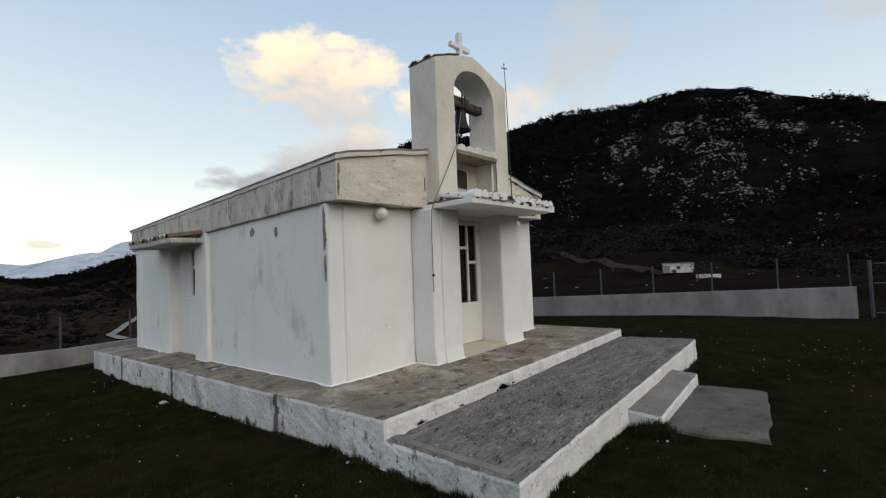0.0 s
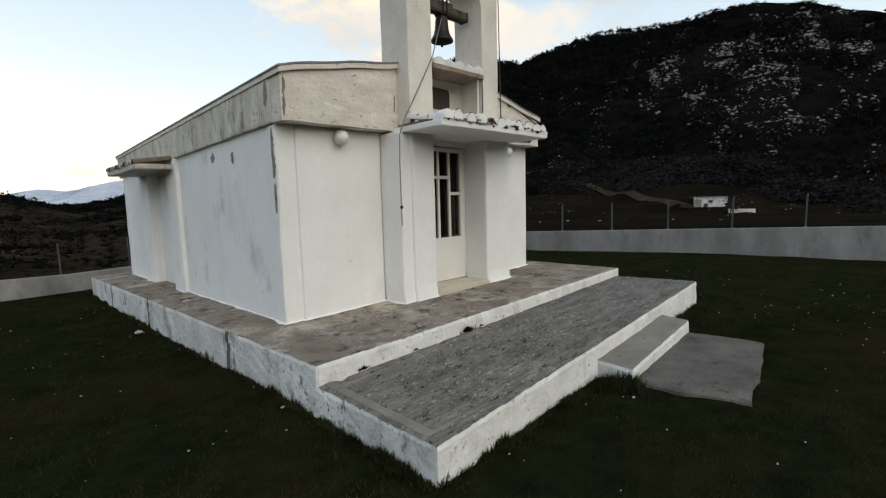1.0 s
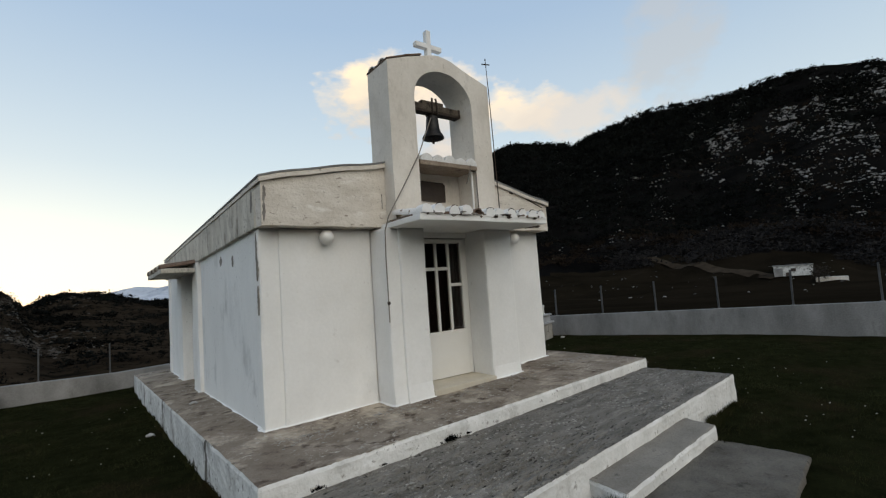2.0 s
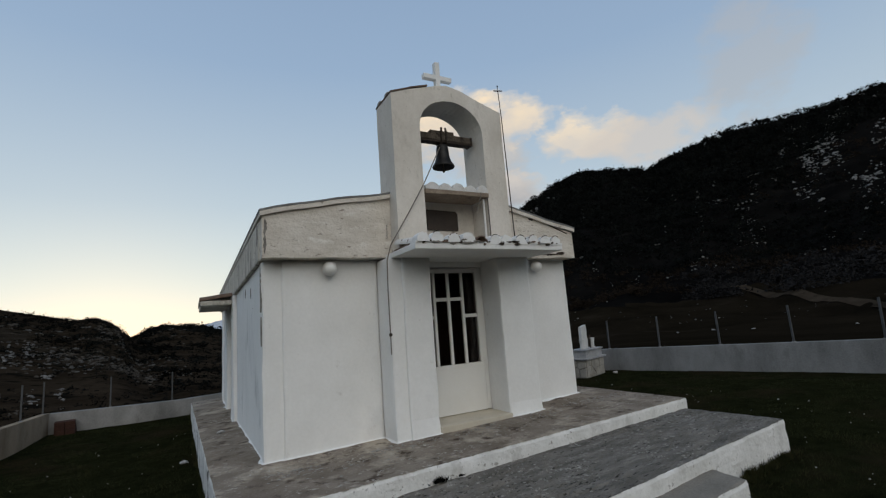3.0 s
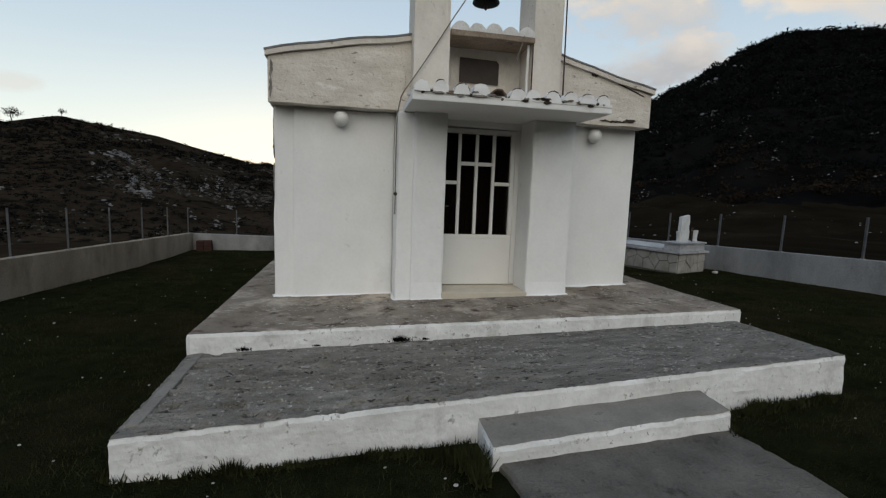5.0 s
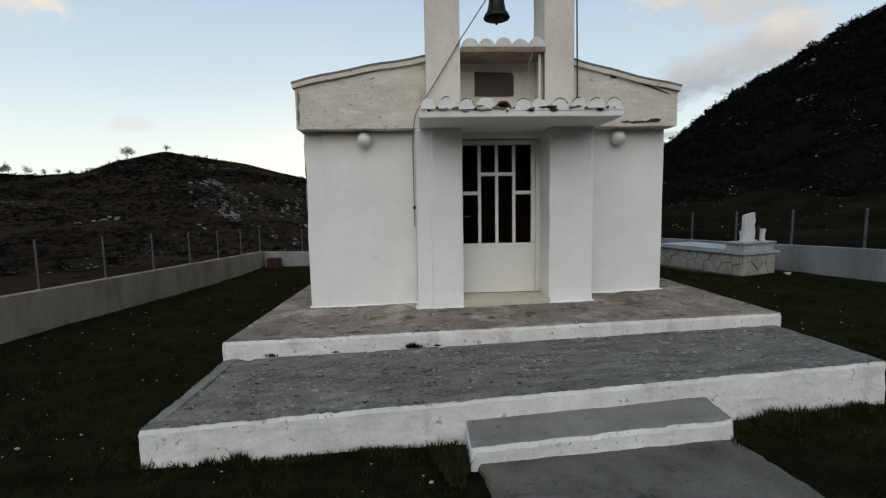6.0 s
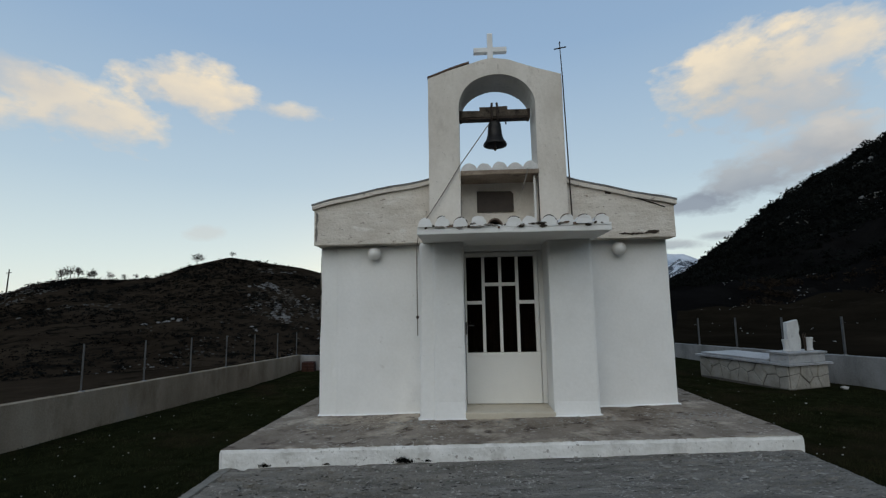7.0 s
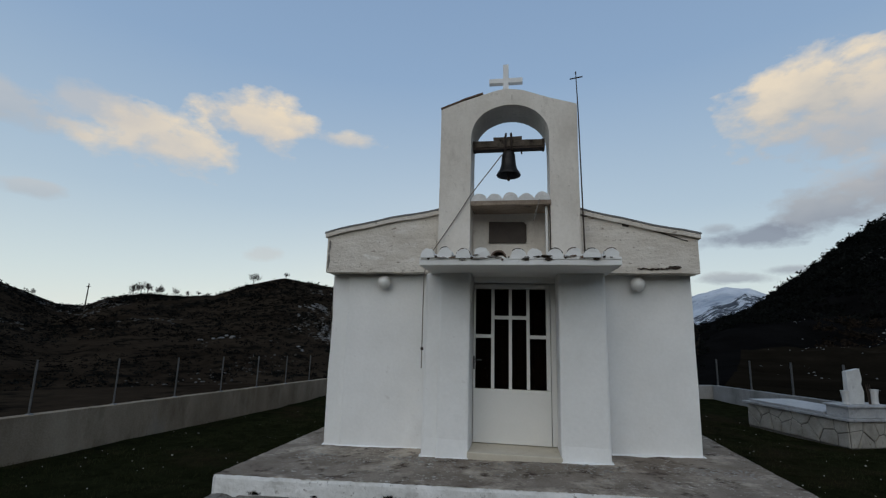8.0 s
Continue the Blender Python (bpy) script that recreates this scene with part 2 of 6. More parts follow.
CRAG = material("snow_streaked_rock", (0.045, 0.055, 0.07), (0.10, 0.115, 0.14), 0.03, 0.9, 0.8, 0.08, (0.66, 0.70, 0.76), 0.035, 0.50, soft=0.05, relief=25, stretch=(1, 1, 0.6))
STONE = material("white_pebbles", (0.24, 0.235, 0.22), (0.46, 0.45, 0.43), 20, 0.9, 0.2)
MARBLE = material("grey_white_marble", (0.25, 0.254, 0.26), (0.40, 0.405, 0.41), 3, 0.45, 0.05, 30, (0.15, 0.157, 0.165), 5, 0.45, soft=0.2)
HEADSTONE = material("white_headstone_marble", (0.46, 0.46, 0.45), (0.62, 0.62, 0.61), 4, 0.55, 0.1, 30, (0.33, 0.33, 0.32), 7, 0.40, soft=0.15)
CLAD = material("irregular_stone_cladding", (0.20, 0.188, 0.165), (0.40, 0.382, 0.345), 3, 0.85, 0.5, 40, (0.12, 0.105, 0.083), 6, 0.38)
MORTAR = material("grey_mortar", (0.085, 0.078, 0.07), (0.15, 0.14, 0.125), 10, 0.95, 0.4)
STEEL = material("galvanised_steel", (0.05, 0.052, 0.054), (0.10, 0.103, 0.106), 8, 0.7, 0.1, 60, metal=0.2)
IRON = material("rusty_iron", (0.030, 0.024, 0.020), (0.07, 0.05, 0.04), 20, 0.7, 0.4, 90, metal=0.3)
BRONZE = material("dark_bronze", (0.018, 0.018, 0.019), (0.04, 0.038, 0.036), 12, 0.5, 0.2, 60, metal=0.7)
TIMBER = material("weathered_timber", (0.05, 0.04, 0.032), (0.14, 0.115, 0.09), 9, 0.9, 0.8, 60, (0.02, 0.016, 0.013), 8, 0.44)
ROPE = material("grey_rope", (0.16, 0.14, 0.12), (0.28, 0.25, 0.22), 60, 0.9, 0.5)
PVC = material("white_door_paint", (0.70, 0.69, 0.66), (0.76, 0.75, 0.72), 2, 0.4, 0.05, 40)
# opaque side window pane; the dark room behind it is painted into its colour
DARKGLASS = material("opaque_dark_pane", (0.010, 0.011, 0.012), (0.022, 0.023, 0.024), 6, 0.28, 0.0, 30, gloss=0.3)
# brown cloth taken close to black: the unlit room's darkness is in its colour
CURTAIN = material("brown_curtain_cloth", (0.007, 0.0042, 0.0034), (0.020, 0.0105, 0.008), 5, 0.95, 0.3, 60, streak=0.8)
GLASS = glass_material("door_glass", (0.55, 0.50, 0.47))
LAMPGLASS = material("opal_lamp_glass", (0.70, 0.69, 0.66), (0.76, 0.75, 0.72), 4, 0.3, 0.0)
TILE = material("whitewashed_clay_tile", (0.62, 0.60, 0.57), (0.80, 0.79, 0.77), 6, 0.88, 0.8, 40, (0.20, 0.14, 0.10), 7, 0.40, soft=0.05)
CLAY = material("old_clay_tile", (0.10, 0.065, 0.05), (0.20, 0.14, 0.105), 8, 0.9, 0.5, 60, (0.07, 0.062, 0.056), 12, 0.44)
SILL = material("beige_marble_sill", (0.48, 0.43, 0.34), (0.58, 0.53, 0.44), 4, 0.5, 0.1, 40, (0.36, 0.31, 0.24), 6, 0.38)
PLAQUE = material("brown_plaque", (0.035, 0.025, 0.02), (0.06, 0.045, 0.035), 6, 0.5, 0.1)
# dark brown interior colour that stands in for a room without light
DARKROOM = material("unlit_room_dark", (0.05, 0.035, 0.028), (0.09, 0.065, 0.05), 2, 0.9, 0.1)
FELT = material("grey_roof_sheet", (0.13, 0.13, 0.13), (0.25, 0.25, 0.245), 4, 0.9, 0.4)
BRICK = material("hollow_clay_brick", (0.032, 0.014, 0.010), (0.062, 0.028, 0.019), 10, 0.9, 0.4)
ROAD = material("pale_gravel_road", (0.15, 0.14, 0.125), (0.24, 0.228, 0.205), 0.5, 0.95, 0.2, 5)
BUSH = material("grey_leafless_twigs", (0.010, 0.0096, 0.0096), (0.028, 0.027, 0.0272), 0.12, 1.0, 0.0, 2, gloss=0.0)
BROWNBUSH = material("brown_winter_shrubs", (0.0075, 0.0058, 0.0045), (0.026, 0.0195, 0.0145), 0.10, 1.0, 0.0, 2, gloss=0.0)
CRACK = material("dark_open_crack", (0.03, 0.024, 0.02), (0.07, 0.055, 0.045), 20, 1.0, 0.3, gloss=0.0)
BAREPLASTER = material("exposed_grey_render", (0.16, 0.145, 0.13), (0.32, 0.30, 0.27), 9, 0.95, 0.8, 60, (0.10, 0.08, 0.07), 14, 0.42)
HILL = material("brown_rocky_hillside", (0.0115, 0.0084, 0.0058), (0.038, 0.0285, 0.0195), 0.12, 1.0, 0.5, 1.5, (0.072, 0.058, 0.044), 0.25, 0.37, soft=0.07, gloss=0.0, relief=0.25, pits=(0.0065, 0.006, 0.0048), pit_scale=0.5, pit_amount=0.47, pit_soft=0.1)
SCREE = material("brown_scree_slope", (0.016, 0.0125, 0.009), (0.040, 0.0318, 0.0235), 0.3, 1.0, 0.5, 2.0, (0.066, 0.054, 0.042), 0.6, 0.40, soft=0.08, gloss=0.0, relief=0.2, pits=(0.0075, 0.0065, 0.005), pit_scale=0.8, pit_amount=0.47, pit_soft=0.1)
SPURROCK = material("pale_brown_limestone", (0.026, 0.0225, 0.0185), (0.095, 0.084, 0.071), 0.4, 0.95, 0.3, 6, gloss=0.05)
HILLROCK = material("weathered_grey_rock", (0.03, 0.0285, 0.0265), (0.115, 0.11, 0.103), 0.3, 0.95, 0.3, 6, gloss=0.05)
PALEROCK = material("bleached_limestone", (0.06, 0.058, 0.056), (0.22, 0.215, 0.21), 0.5, 0.95, 0.3, 6, gloss=0.05)
BARK = material("bare_grey_branches", (0.03, 0.026, 0.022), (0.07, 0.062, 0.055), 3, 1.0, 0.2, gloss=0.0)


# ---- mesh helpers ----
def part(name, bm, mat, parent=None, label="", smooth=False):
    me = bpy.data.meshes.new(name)
    bm.normal_update()
    bm.to_mesh(me)
    bm.free()
    if smooth:
        for p in me.polygons:
            p.use_smooth = True
    me.materials.append(mat)
    ob = new(name, me)
    if parent:
        ob.parent = parent
    if label:
        ob["label"] = label
    return ob


def thing(name, label, category, at=(0, 0, 0), kind="", group=""):
    e = new(name)
    e.location = at
    return tagged(e, label, category, group, kind)


def wobble(bm, amount, scale=3.0):
    for v in bm.verts:
        v.co += noise.noise_vector(v.co * scale) * amount + noise.noise_vector(v.co * scale * 5) * amount * 0.4


def cut(bm, axis, lo, hi, step):
    k = "xyz".index(axis)
    n = int((hi - lo) / step)
    for i in range(1, n + 1):
        p, q = [0, 0, 0], [0, 0, 0]
        p[k], q[k] = lo + (hi - lo) * i / (n + 1), 1
        bmesh.ops.bisect_plane(bm, geom=bm.verts[:] + bm.edges[:] + bm.faces[:], plane_co=p, plane_no=q)


def add_hexa(bm, low, top):
    """A block from four bottom and four top corners, both counterclockwise from above."""
    v = [bm.verts.new(c) for c in (*low, *top)]
    fs = [bm.faces.new([v[3], v[2], v[1], v[0]]), bm.faces.new(v[4:])]
    for i in range(4):
        j = (i + 1) % 4
        fs.append(bm.faces.new([v[i], v[j], v[4 + j], v[4 + i]]))
    return fs


def add_box(bm, x0, x1, y0, y1, z0, z1):
    q = ((x0, y0), (x1, y0), (x1, y1), (x0, y1))
    return add_hexa(bm, [(x, y, z0) for x, y in q], [(x, y, z1) for x, y in q])


def bevelled(bm, width, segments=2):
    bmesh.ops.bevel(bm, geom=bm.edges[:], offset=width, segments=segments, affect="EDGES", profile=0.6)
    return bm


def block(x0, x1, y0, y1, z0, z1, bevel=0.012, step=0.0, rough=0.0):
    bm = bmesh.new()
    add_box(bm, x0, x1, y0, y1, z0, z1)
    if bevel:
        bevelled(bm, bevel)
    if step:
        for a, lo, hi in (("x", x0, x1), ("y", y0, y1), ("z", z0, z1)):
            if hi - lo > step:
                cut(bm, a, lo, hi, step)
    if rough:
        wobble(bm, rough)
    return bm


def prism(outline, y0, y1, holes=()):
    """A solid from an outline in x and z, from y0 to y1; each hole is an outline too."""
    bm = bmesh.new()
    if not holes:
        f = bm.faces.new([bm.verts.new((x, y0, z)) for x, z in outline])
        ext = bmesh.ops.extrude_face_region(bm, geom=[f], use_keep_orig=True)
        for v in (g for g in ext["geom"] if isinstance(g, bmesh.types.BMVert)):
            v.co.y = y1
        bmesh.ops.triangulate(bm, faces=[f for f in bm.faces if len(f.verts) > 4], ngon_method="EAR_CLIP")
        bmesh.ops.recalc_face_normals(bm, faces=bm.faces[:])
        return bm
    edges = []
    for loop in (outline, *holes):
        vs = [bm.verts.new((x, y0, z)) for x, z in loop]
        edges += [bm.edges.new((vs[i], vs[(i + 1) % len(vs)])) for i in range(len(vs))]
    geom = bmesh.ops.triangle_fill(bm, edges=edges, use_beauty=True, use_dissolve=False)
    faces = [g for g in geom["geom"] if isinstance(g, bmesh.types.BMFace)]
    ext = bmesh.ops.extrude_face_region(bm, geom=faces)
    for v in (g for g in ext["geom"] if isinstance(g, bmesh.types.BMVert)):
        v.co.y = y1
    bmesh.ops.recalc_face_normals(bm, faces=bm.faces[:])
    return bm


def tube(points, radius, sides=6):
    bm = bmesh.new()
    rings = []
    for i, p in enumerate(points):
        p = Vector(p)
        a, b = Vector(points[max(i - 1, 0)]), Vector(points[min(i + 1, len(points) - 1)])
        d = (b - a).normalized()
        u = d.orthogonal().normalized()
        w = d.cross(u)
        r = radius[i] if isinstance(radius, (list, tuple)) else radius
        rings.append([bm.verts.new(p + (u * math.cos(k * math.tau / sides) + w * math.sin(k * math.tau / sides)) * r) for k in range(sides)])
    for r0, r1 in zip(rings, rings[1:]):
        for k in range(sides):
            bm.faces.new([r0[k], r0[(k + 1) % sides], r1[(k + 1) % sides], r1[k]])
    bm.faces.new(rings[0][::-1])
    bm.faces.new(rings[-1])
    bmesh.ops.recalc_face_normals(bm, faces=bm.faces[:])
    return bm


def lathe(profile, sides=24):
    """A round body from (radius, z) pairs."""
    bm = bmesh.new()
    rings = [[bm.verts.new((r * math.cos(k * math.tau / sides), r * math.sin(k * math.tau / sides), z)) for k in range(sides)] for r, z in profile]
    for r0, r1 in zip(rings, rings[1:]):
        for k in range(sides):
            bm.faces.new([r0[k], r0[(k + 1) % sides], r1[(k + 1) % sides], r1[k]])
    bm.faces.new(rings[0][::-1])
    bm.faces.new(rings[-1])
    bmesh.ops.recalc_face_normals(bm, faces=bm.faces[:])
    return bm


def mesh_of(name, verts, faces, mats, slots=None):
    me = bpy.data.meshes.new(name)
    me.from_pydata(verts, [], faces)
    for m in mats:
        me.materials.append(m)
    if slots is not None:
        me.polygons.foreach_set("material_index", slots)
    me.update()
    return me


# ---- ground and hills: one sheet out to the ridges ----
def lerp_table(x, table):
    return np.interp(x, [a for a, _ in table], [b for _, b in table])


def value_noise(x, y, seed=0):
    xi, yi = np.floor(x).astype(np.int64), np.floor(y).astype(np.int64)
    fx, fy = x - xi, y - yi
    fx, fy = fx * fx * (3 - 2 * fx), fy * fy * (3 - 2 * fy)

    def h(a, b):
        n = (a * 374761393 + b * 668265263 + seed * 1442695041) & 0x7FFFFFFF
        n = ((n ^ (n >> 13)) * 1274126177) & 0x7FFFFFFF
        return ((n ^ (n >> 16)) & 0xFFFF) / 65535.0
    return (h(xi, yi) * (1 - fx) + h(xi + 1, yi) * fx) * (1 - fy) + (h(xi, yi + 1) * (1 - fx) + h(xi + 1, yi + 1) * fx) * fy


def fractal(x, y, octaves=5, seed=0):
    return sum((value_noise(x * 2 ** k, y * 2 ** k, seed + k) - 0.5) * 0.5 ** k for k in range(octaves))


CENTRE = np.array((0.5, -5.4))
EYE_Z = 1.3
# bearing in degrees and the ridge's height over the horizon in degrees
# beyond -80 and 105 the ridge is unseen, raised to block low sky from the door glass
RIDGE = ((-180, 11), (-120, 9), (-80, 6), (-60, 5.2), (-53, 3.7), (-48.6, 1.8), (-46.5, 1.8), (-44.8, 2.7), (-41.5, 3.4), (-38, 3.3), (-35, 3.6), (-32, 4.9), (-27.6, 6.1), (-24.5, 5.8), (-22.4, 5.4),
         (-18, 4.7), (-13.5, 3.4), (-11, 2.8), (-9, 2.9), (-7.8, 2.4), (-5.6, 0.6), (-3, 1.6), (0, 1.1), (4.3, 0.3), (8.2, 0.7), (12.6, 2.6), (17, 2.5), (20, 0.8),
         (24, 2.3), (26.4, 4.1), (31, 7.9), (35.5, 11.0), (39, 12.75), (43, 15.0), (47.0, 16.1), (50.0, 15.9), (54, 15.1), (57.5, 16.3), (60.6, 17.0),
         (63.3, 17.55), (68, 17.4), (74, 17.9), (77.6, 17.9), (82.8, 16.65), (88.7, 14.8), (93, 13.0), (105, 12), (130, 11), (180, 11))
FAR = ((-180, 250), (-60, 150), (-22, 130), (-7, 120), (-4, 260), (14, 300), (20, 420), (30, 560), (50, 640), (75, 620), (95, 600), (140, 350), (180, 250))


def yard_z(x, y):
    x = np.asarray(x, float)
    y = np.asarray(y, float)
    base = np.interp(x, (-5.0, -0.44, 1.5, 3.35, 4.7, 10.0), (-0.44, -0.425, -0.39, -0.335, -0.25, -0.20))
    fall = 0.034 * np.clip(y + 1.5, 0, 7.5) * np.clip((2.0 - x) / 1.6, 0, 1)
    return base - fall - 0.026 * np.clip(y + 1.0, 0, 5) * np.clip((x - 2.0) / 3.0, 0, 1)


def ground_z(x, y):
    x, y = np.asarray(x, float), np.asarray(y, float)
    dx, dy = x - CENTRE[0], y - CENTRE[1]
    r, az = np.hypot(dx, dy), np.degrees(np.arctan2(dx, dy))
    far, el = lerp_table(az, FAR), lerp_table(az, RIDGE)
    top = EYE_Z + far * np.tan(np.radians(el))
    dip = lerp_table(az, ((-180, -2), (-60, -3.0), (0, -3.5), (16, -4), (24, -1.5), (50, -0.8), (90, -0.4), (130, -1), (180, -2)))
    foot = lerp_table(az, ((-60, 30), (20, 30), (32, 80), (60, 95), (95, 95), (130, 40)))
    k = np.clip((r - foot) / (far - foot), 0, 1)
    power = lerp_table(az, ((-60, 1.2), (0, 1.3), (30, 1.7), (90, 1.8)))
    hill = dip + (top - dip) * k ** power
    past = np.clip((r - far) / (far * 0.6), 0, 1)
    hill = hill - (top + 30) * past ** 1.3
    rough = fractal(x / 40, y / 40, 6, 3) * np.clip((r - 25) / 150, 0, 1) * lerp_table(az, ((-60, 5), (0, 4), (40, 14), (180, 10))) * np.where(r > far * 0.8, 0.35, 1)
    near = yard_z(x, y) + 0.03 * fractal(x * 1.2, y * 1.2, 3, 9)
    s = np.clip((r - 17) / 16, 0, 1)
    s = s * s * (3 - 2 * s)
    return near * (1 - s) + (hill + rough) * s


def in_yard(x, y):
    """Inside the low yard walls."""
    return (x > -4.34 + 0.063 * y) & (x < 10.0 - 0.203 * y) & (y < 9.32) & (y > -22)


def build_ground():
    az = np.radians(np.concatenate((np.arange(-75, 105, 0.4), np.arange(105, 285, 3))))
    rr = np.concatenate((np.linspace(0.3, 16, 60), np.geomspace(16.5, 1400, 120)))
    A, R = np.meshgrid(az, rr)
    X, Y = CENTRE[0] + R * np.sin(A), CENTRE[1] + R * np.cos(A)
    Z = ground_z(X, Y)
    na, nr = len(az), len(rr)
    verts = np.stack((X, Y, Z), -1).reshape(-1, 3)
    idx = np.arange(na * nr).reshape(nr, na)
    nxt = np.roll(idx, -1, 1)
    faces = np.stack((idx[:-1], idx[1:], nxt[1:], nxt[:-1]), -1).reshape(-1, 4)
    mx, my = (X[:-1] + X[1:]).ravel() / 2, (Y[:-1] + Y[1:]).ravel() / 2
    bearing, reach = np.degrees(np.arctan2(mx - CENTRE[0], my - CENTRE[1])), np.hypot(mx - CENTRE[0], my - CENTRE[1])
    field = (bearing > 24) & (reach < 128 + 22 * fractal(mx / 18, my / 18, 3, 71))
    lift = np.degrees(np.arctan2(ground_z(mx, my) - EYE_Z, reach))
    band = np.abs(lift - (1.2 - 0.49 * (bearing + 14.8)) + 1.1 * fractal(mx / 6, my / 6, 4, 81)) < 0.75
    scree = band & (bearing > -17) & (bearing < -4) & (reach > 30)
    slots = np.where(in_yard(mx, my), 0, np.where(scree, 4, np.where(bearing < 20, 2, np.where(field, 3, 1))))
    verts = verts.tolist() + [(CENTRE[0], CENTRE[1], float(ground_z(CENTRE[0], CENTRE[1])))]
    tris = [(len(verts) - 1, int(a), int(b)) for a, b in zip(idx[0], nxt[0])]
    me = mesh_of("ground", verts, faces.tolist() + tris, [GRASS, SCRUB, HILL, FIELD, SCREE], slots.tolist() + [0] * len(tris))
    for p in me.polygons:
        p.use_smooth = True
    return tagged(new("ground", me), "short dark winter grass yard running out to rocky scrub-covered hills", "ground", kind="structure")


build_ground()


def build_snow_range(name, az0, az1, table, dist, label, mat=None, rough=0.022):
    az = np.radians(np.arange(az0, az1, 0.15))
    k = np.linspace(0, 1.4, 60)
    A, K = np.meshgrid(az, k)
    el = lerp_table(np.degrees(A), table)
    R = dist * (0.55 + 0.45 * K)
    X, Y = CENTRE[0] + R * np.sin(A), CENTRE[1] + R * np.cos(A)
    top = dist * np.tan(np.radians(el))
    Z = -60 + (top + 60) * np.where(K <= 1, K, 1 - (K - 1) * 2.2) + fractal(X / 320, Y / 320, 6, 21) * dist * rough * np.where(K <= 1.01, 1, 0.3)
    n, m = len(k), len(az)
    idx = np.arange(n * m).reshape(n, m)
    faces = np.stack((idx[:-1, :-1], idx[:-1, 1:], idx[1:, 1:], idx[1:, :-1]), -1).reshape(-1, 4)
    me = mesh_of(name, np.stack((X, Y, Z), -1).reshape(-1, 3).tolist(), faces.tolist(), [mat or SNOW])
    for p in me.polygons:
        p.use_smooth = True
    return tagged(new(name, me), label, "mountain", kind="structure")


build_snow_range("backdrop_snow_range", -12, 19, ((-12, -1.0), (-4, -0.2), (1.4, 1.2), (4.3, 1.7), (8.2, 2.6), (12.6, 3.5), (15, 3.5), (19, 1)), 2600, "distant snow-covered mountain range under a bright dusk sky")
build_snow_range("backdrop_snow_peak", 14, 32, ((14, 2.5), (18, 4.0), (20, 4.9), (22.5, 5.6), (24.5, 5.3), (28, 3.5), (32, 1)), 2600, "distant snowy peak behind the dark wooded slope", rough=0.012)
build_snow_range("backdrop_crag", 13, 32, ((13, 0.5), (18, 1.5), (20, 2.5), (21.5, 3.5), (22.5, 3.6), (24, 4.6), (25, 4.4), (27, 3.6), (32, 1)), 1900, "snow-streaked dark crag in front of the snowy peak", CRAG, 0.03)


# ---- yard walls with fence posts ----
def yard_wall(name, points, heights, steps, thick=0.18, label=""):
    wall = thing(name, label or "low board-marked grey concrete yard wall carrying steel fence posts", "wall", kind="structure")
    posts = []
    for (p, q), (h0, h1), (first, post_step) in zip(zip(points, points[1:]), zip(heights, heights[1:]), steps):
        p, q = Vector(p), Vector(q)
        d = (q - p).normalized()
        s = Vector((-d.y, d.x)) * thick / 2
        n = max(2, int((q - p).length / 0.5))
        bm = bmesh.new()
        rows = []
        for i in range(n + 1):
            c = p.lerp(q, i / n)
            zb, zt = float(ground_z(c.x, c.y)) - 0.25, h0 + (h1 - h0) * i / n + 0.006 * noise.noise(Vector((c.x, c.y, 0)) * 2)
            rows.append([bm.verts.new((*(c + s), zb)), bm.verts.new((*(c + s), zt)), bm.verts.new((*(c - s), zt)), bm.verts.new((*(c - s), zb))])
        for a, b in zip(rows, rows[1:]):
            for k in range(4):
                bm.faces.new([a[k], b[k], b[(k + 1) % 4], a[(k + 1) % 4]])
        bm.faces.new(rows[0])
        bm.faces.new(rows[-1][::-1])
        bmesh.ops.recalc_face_normals(bm, faces=bm.faces[:])
        part("wall_run", bm, WALLTAN if name == "wall_left" else YARDWALL, wall)
        run = (q - p).length
        for t in (post_step if isinstance(post_step, tuple) else np.arange(first, run - 0.1, post_step).tolist()):
            c = p + d * t
            posts.append((c.x, c.y, h0 + (h1 - h0) * t / run))
    return wall, posts


def fence_post(x, y, z, height=0.78, lean=0.0):
    e = thing("fence_post", "thin galvanised steel angle post set in the wall top", "fence post", (x, y, z - 0.03), group="fence posts on the yard wall")
    bm = bmesh.new()
    add_box(bm, -0.016, 0.016, -0.016, -0.012, 0, height)
    add_box(bm, -0.016, -0.012, -0.0119, 0.016, 0, height)
    part("angle_bar", bm, STEEL, e)
    part("footing", block(-0.035, 0.035, -0.035, 0.035, 0, 0.045, 0.008), YARDWALL, e)
    e.rotation_euler = (radians(lean), radians(lean * 0.7), 0)
    return e


# name, plan points, top heights, and for each run the offset of its first post and the spacing
WALLS = (
    ("wall_left", [(-4.92, -9.0), (-3.76, 9.3)], [0.42, -0.2], [(0.0, tuple(18.25 - 0.09 - 1.314 * k for k in range(12)))]),
    ("wall_back", [(-3.76, 9.3), (-1.0, 9.3), (8.1, 9.34)], [-0.21, -0.27, 0.05], [(0.0, (1.27, 2.62)), (0.0, (1.25, 2.6, 4.0, 5.4, 6.8, 8.2))]),
    ("wall_right", [(8.1, 9.34), (8.97, 5.05), (10.89, -4.46)], [0.05, 0.185, 0.505], [(0.0, (0.2, 1.6, 2.99)), (0.0, (0.0, 1.38, 2.76, 4.14, 5.52, 6.9, 8.28, 9.62))]),
)
for name, pts, hs, steps in WALLS:
    _, posts = yard_wall(name, pts, hs, steps)
    for i, (x, y, z) in enumerate(posts):
        fence_post(x, y, z, 0.78, 2.5 * noise.noise(Vector((x, y, 3))))


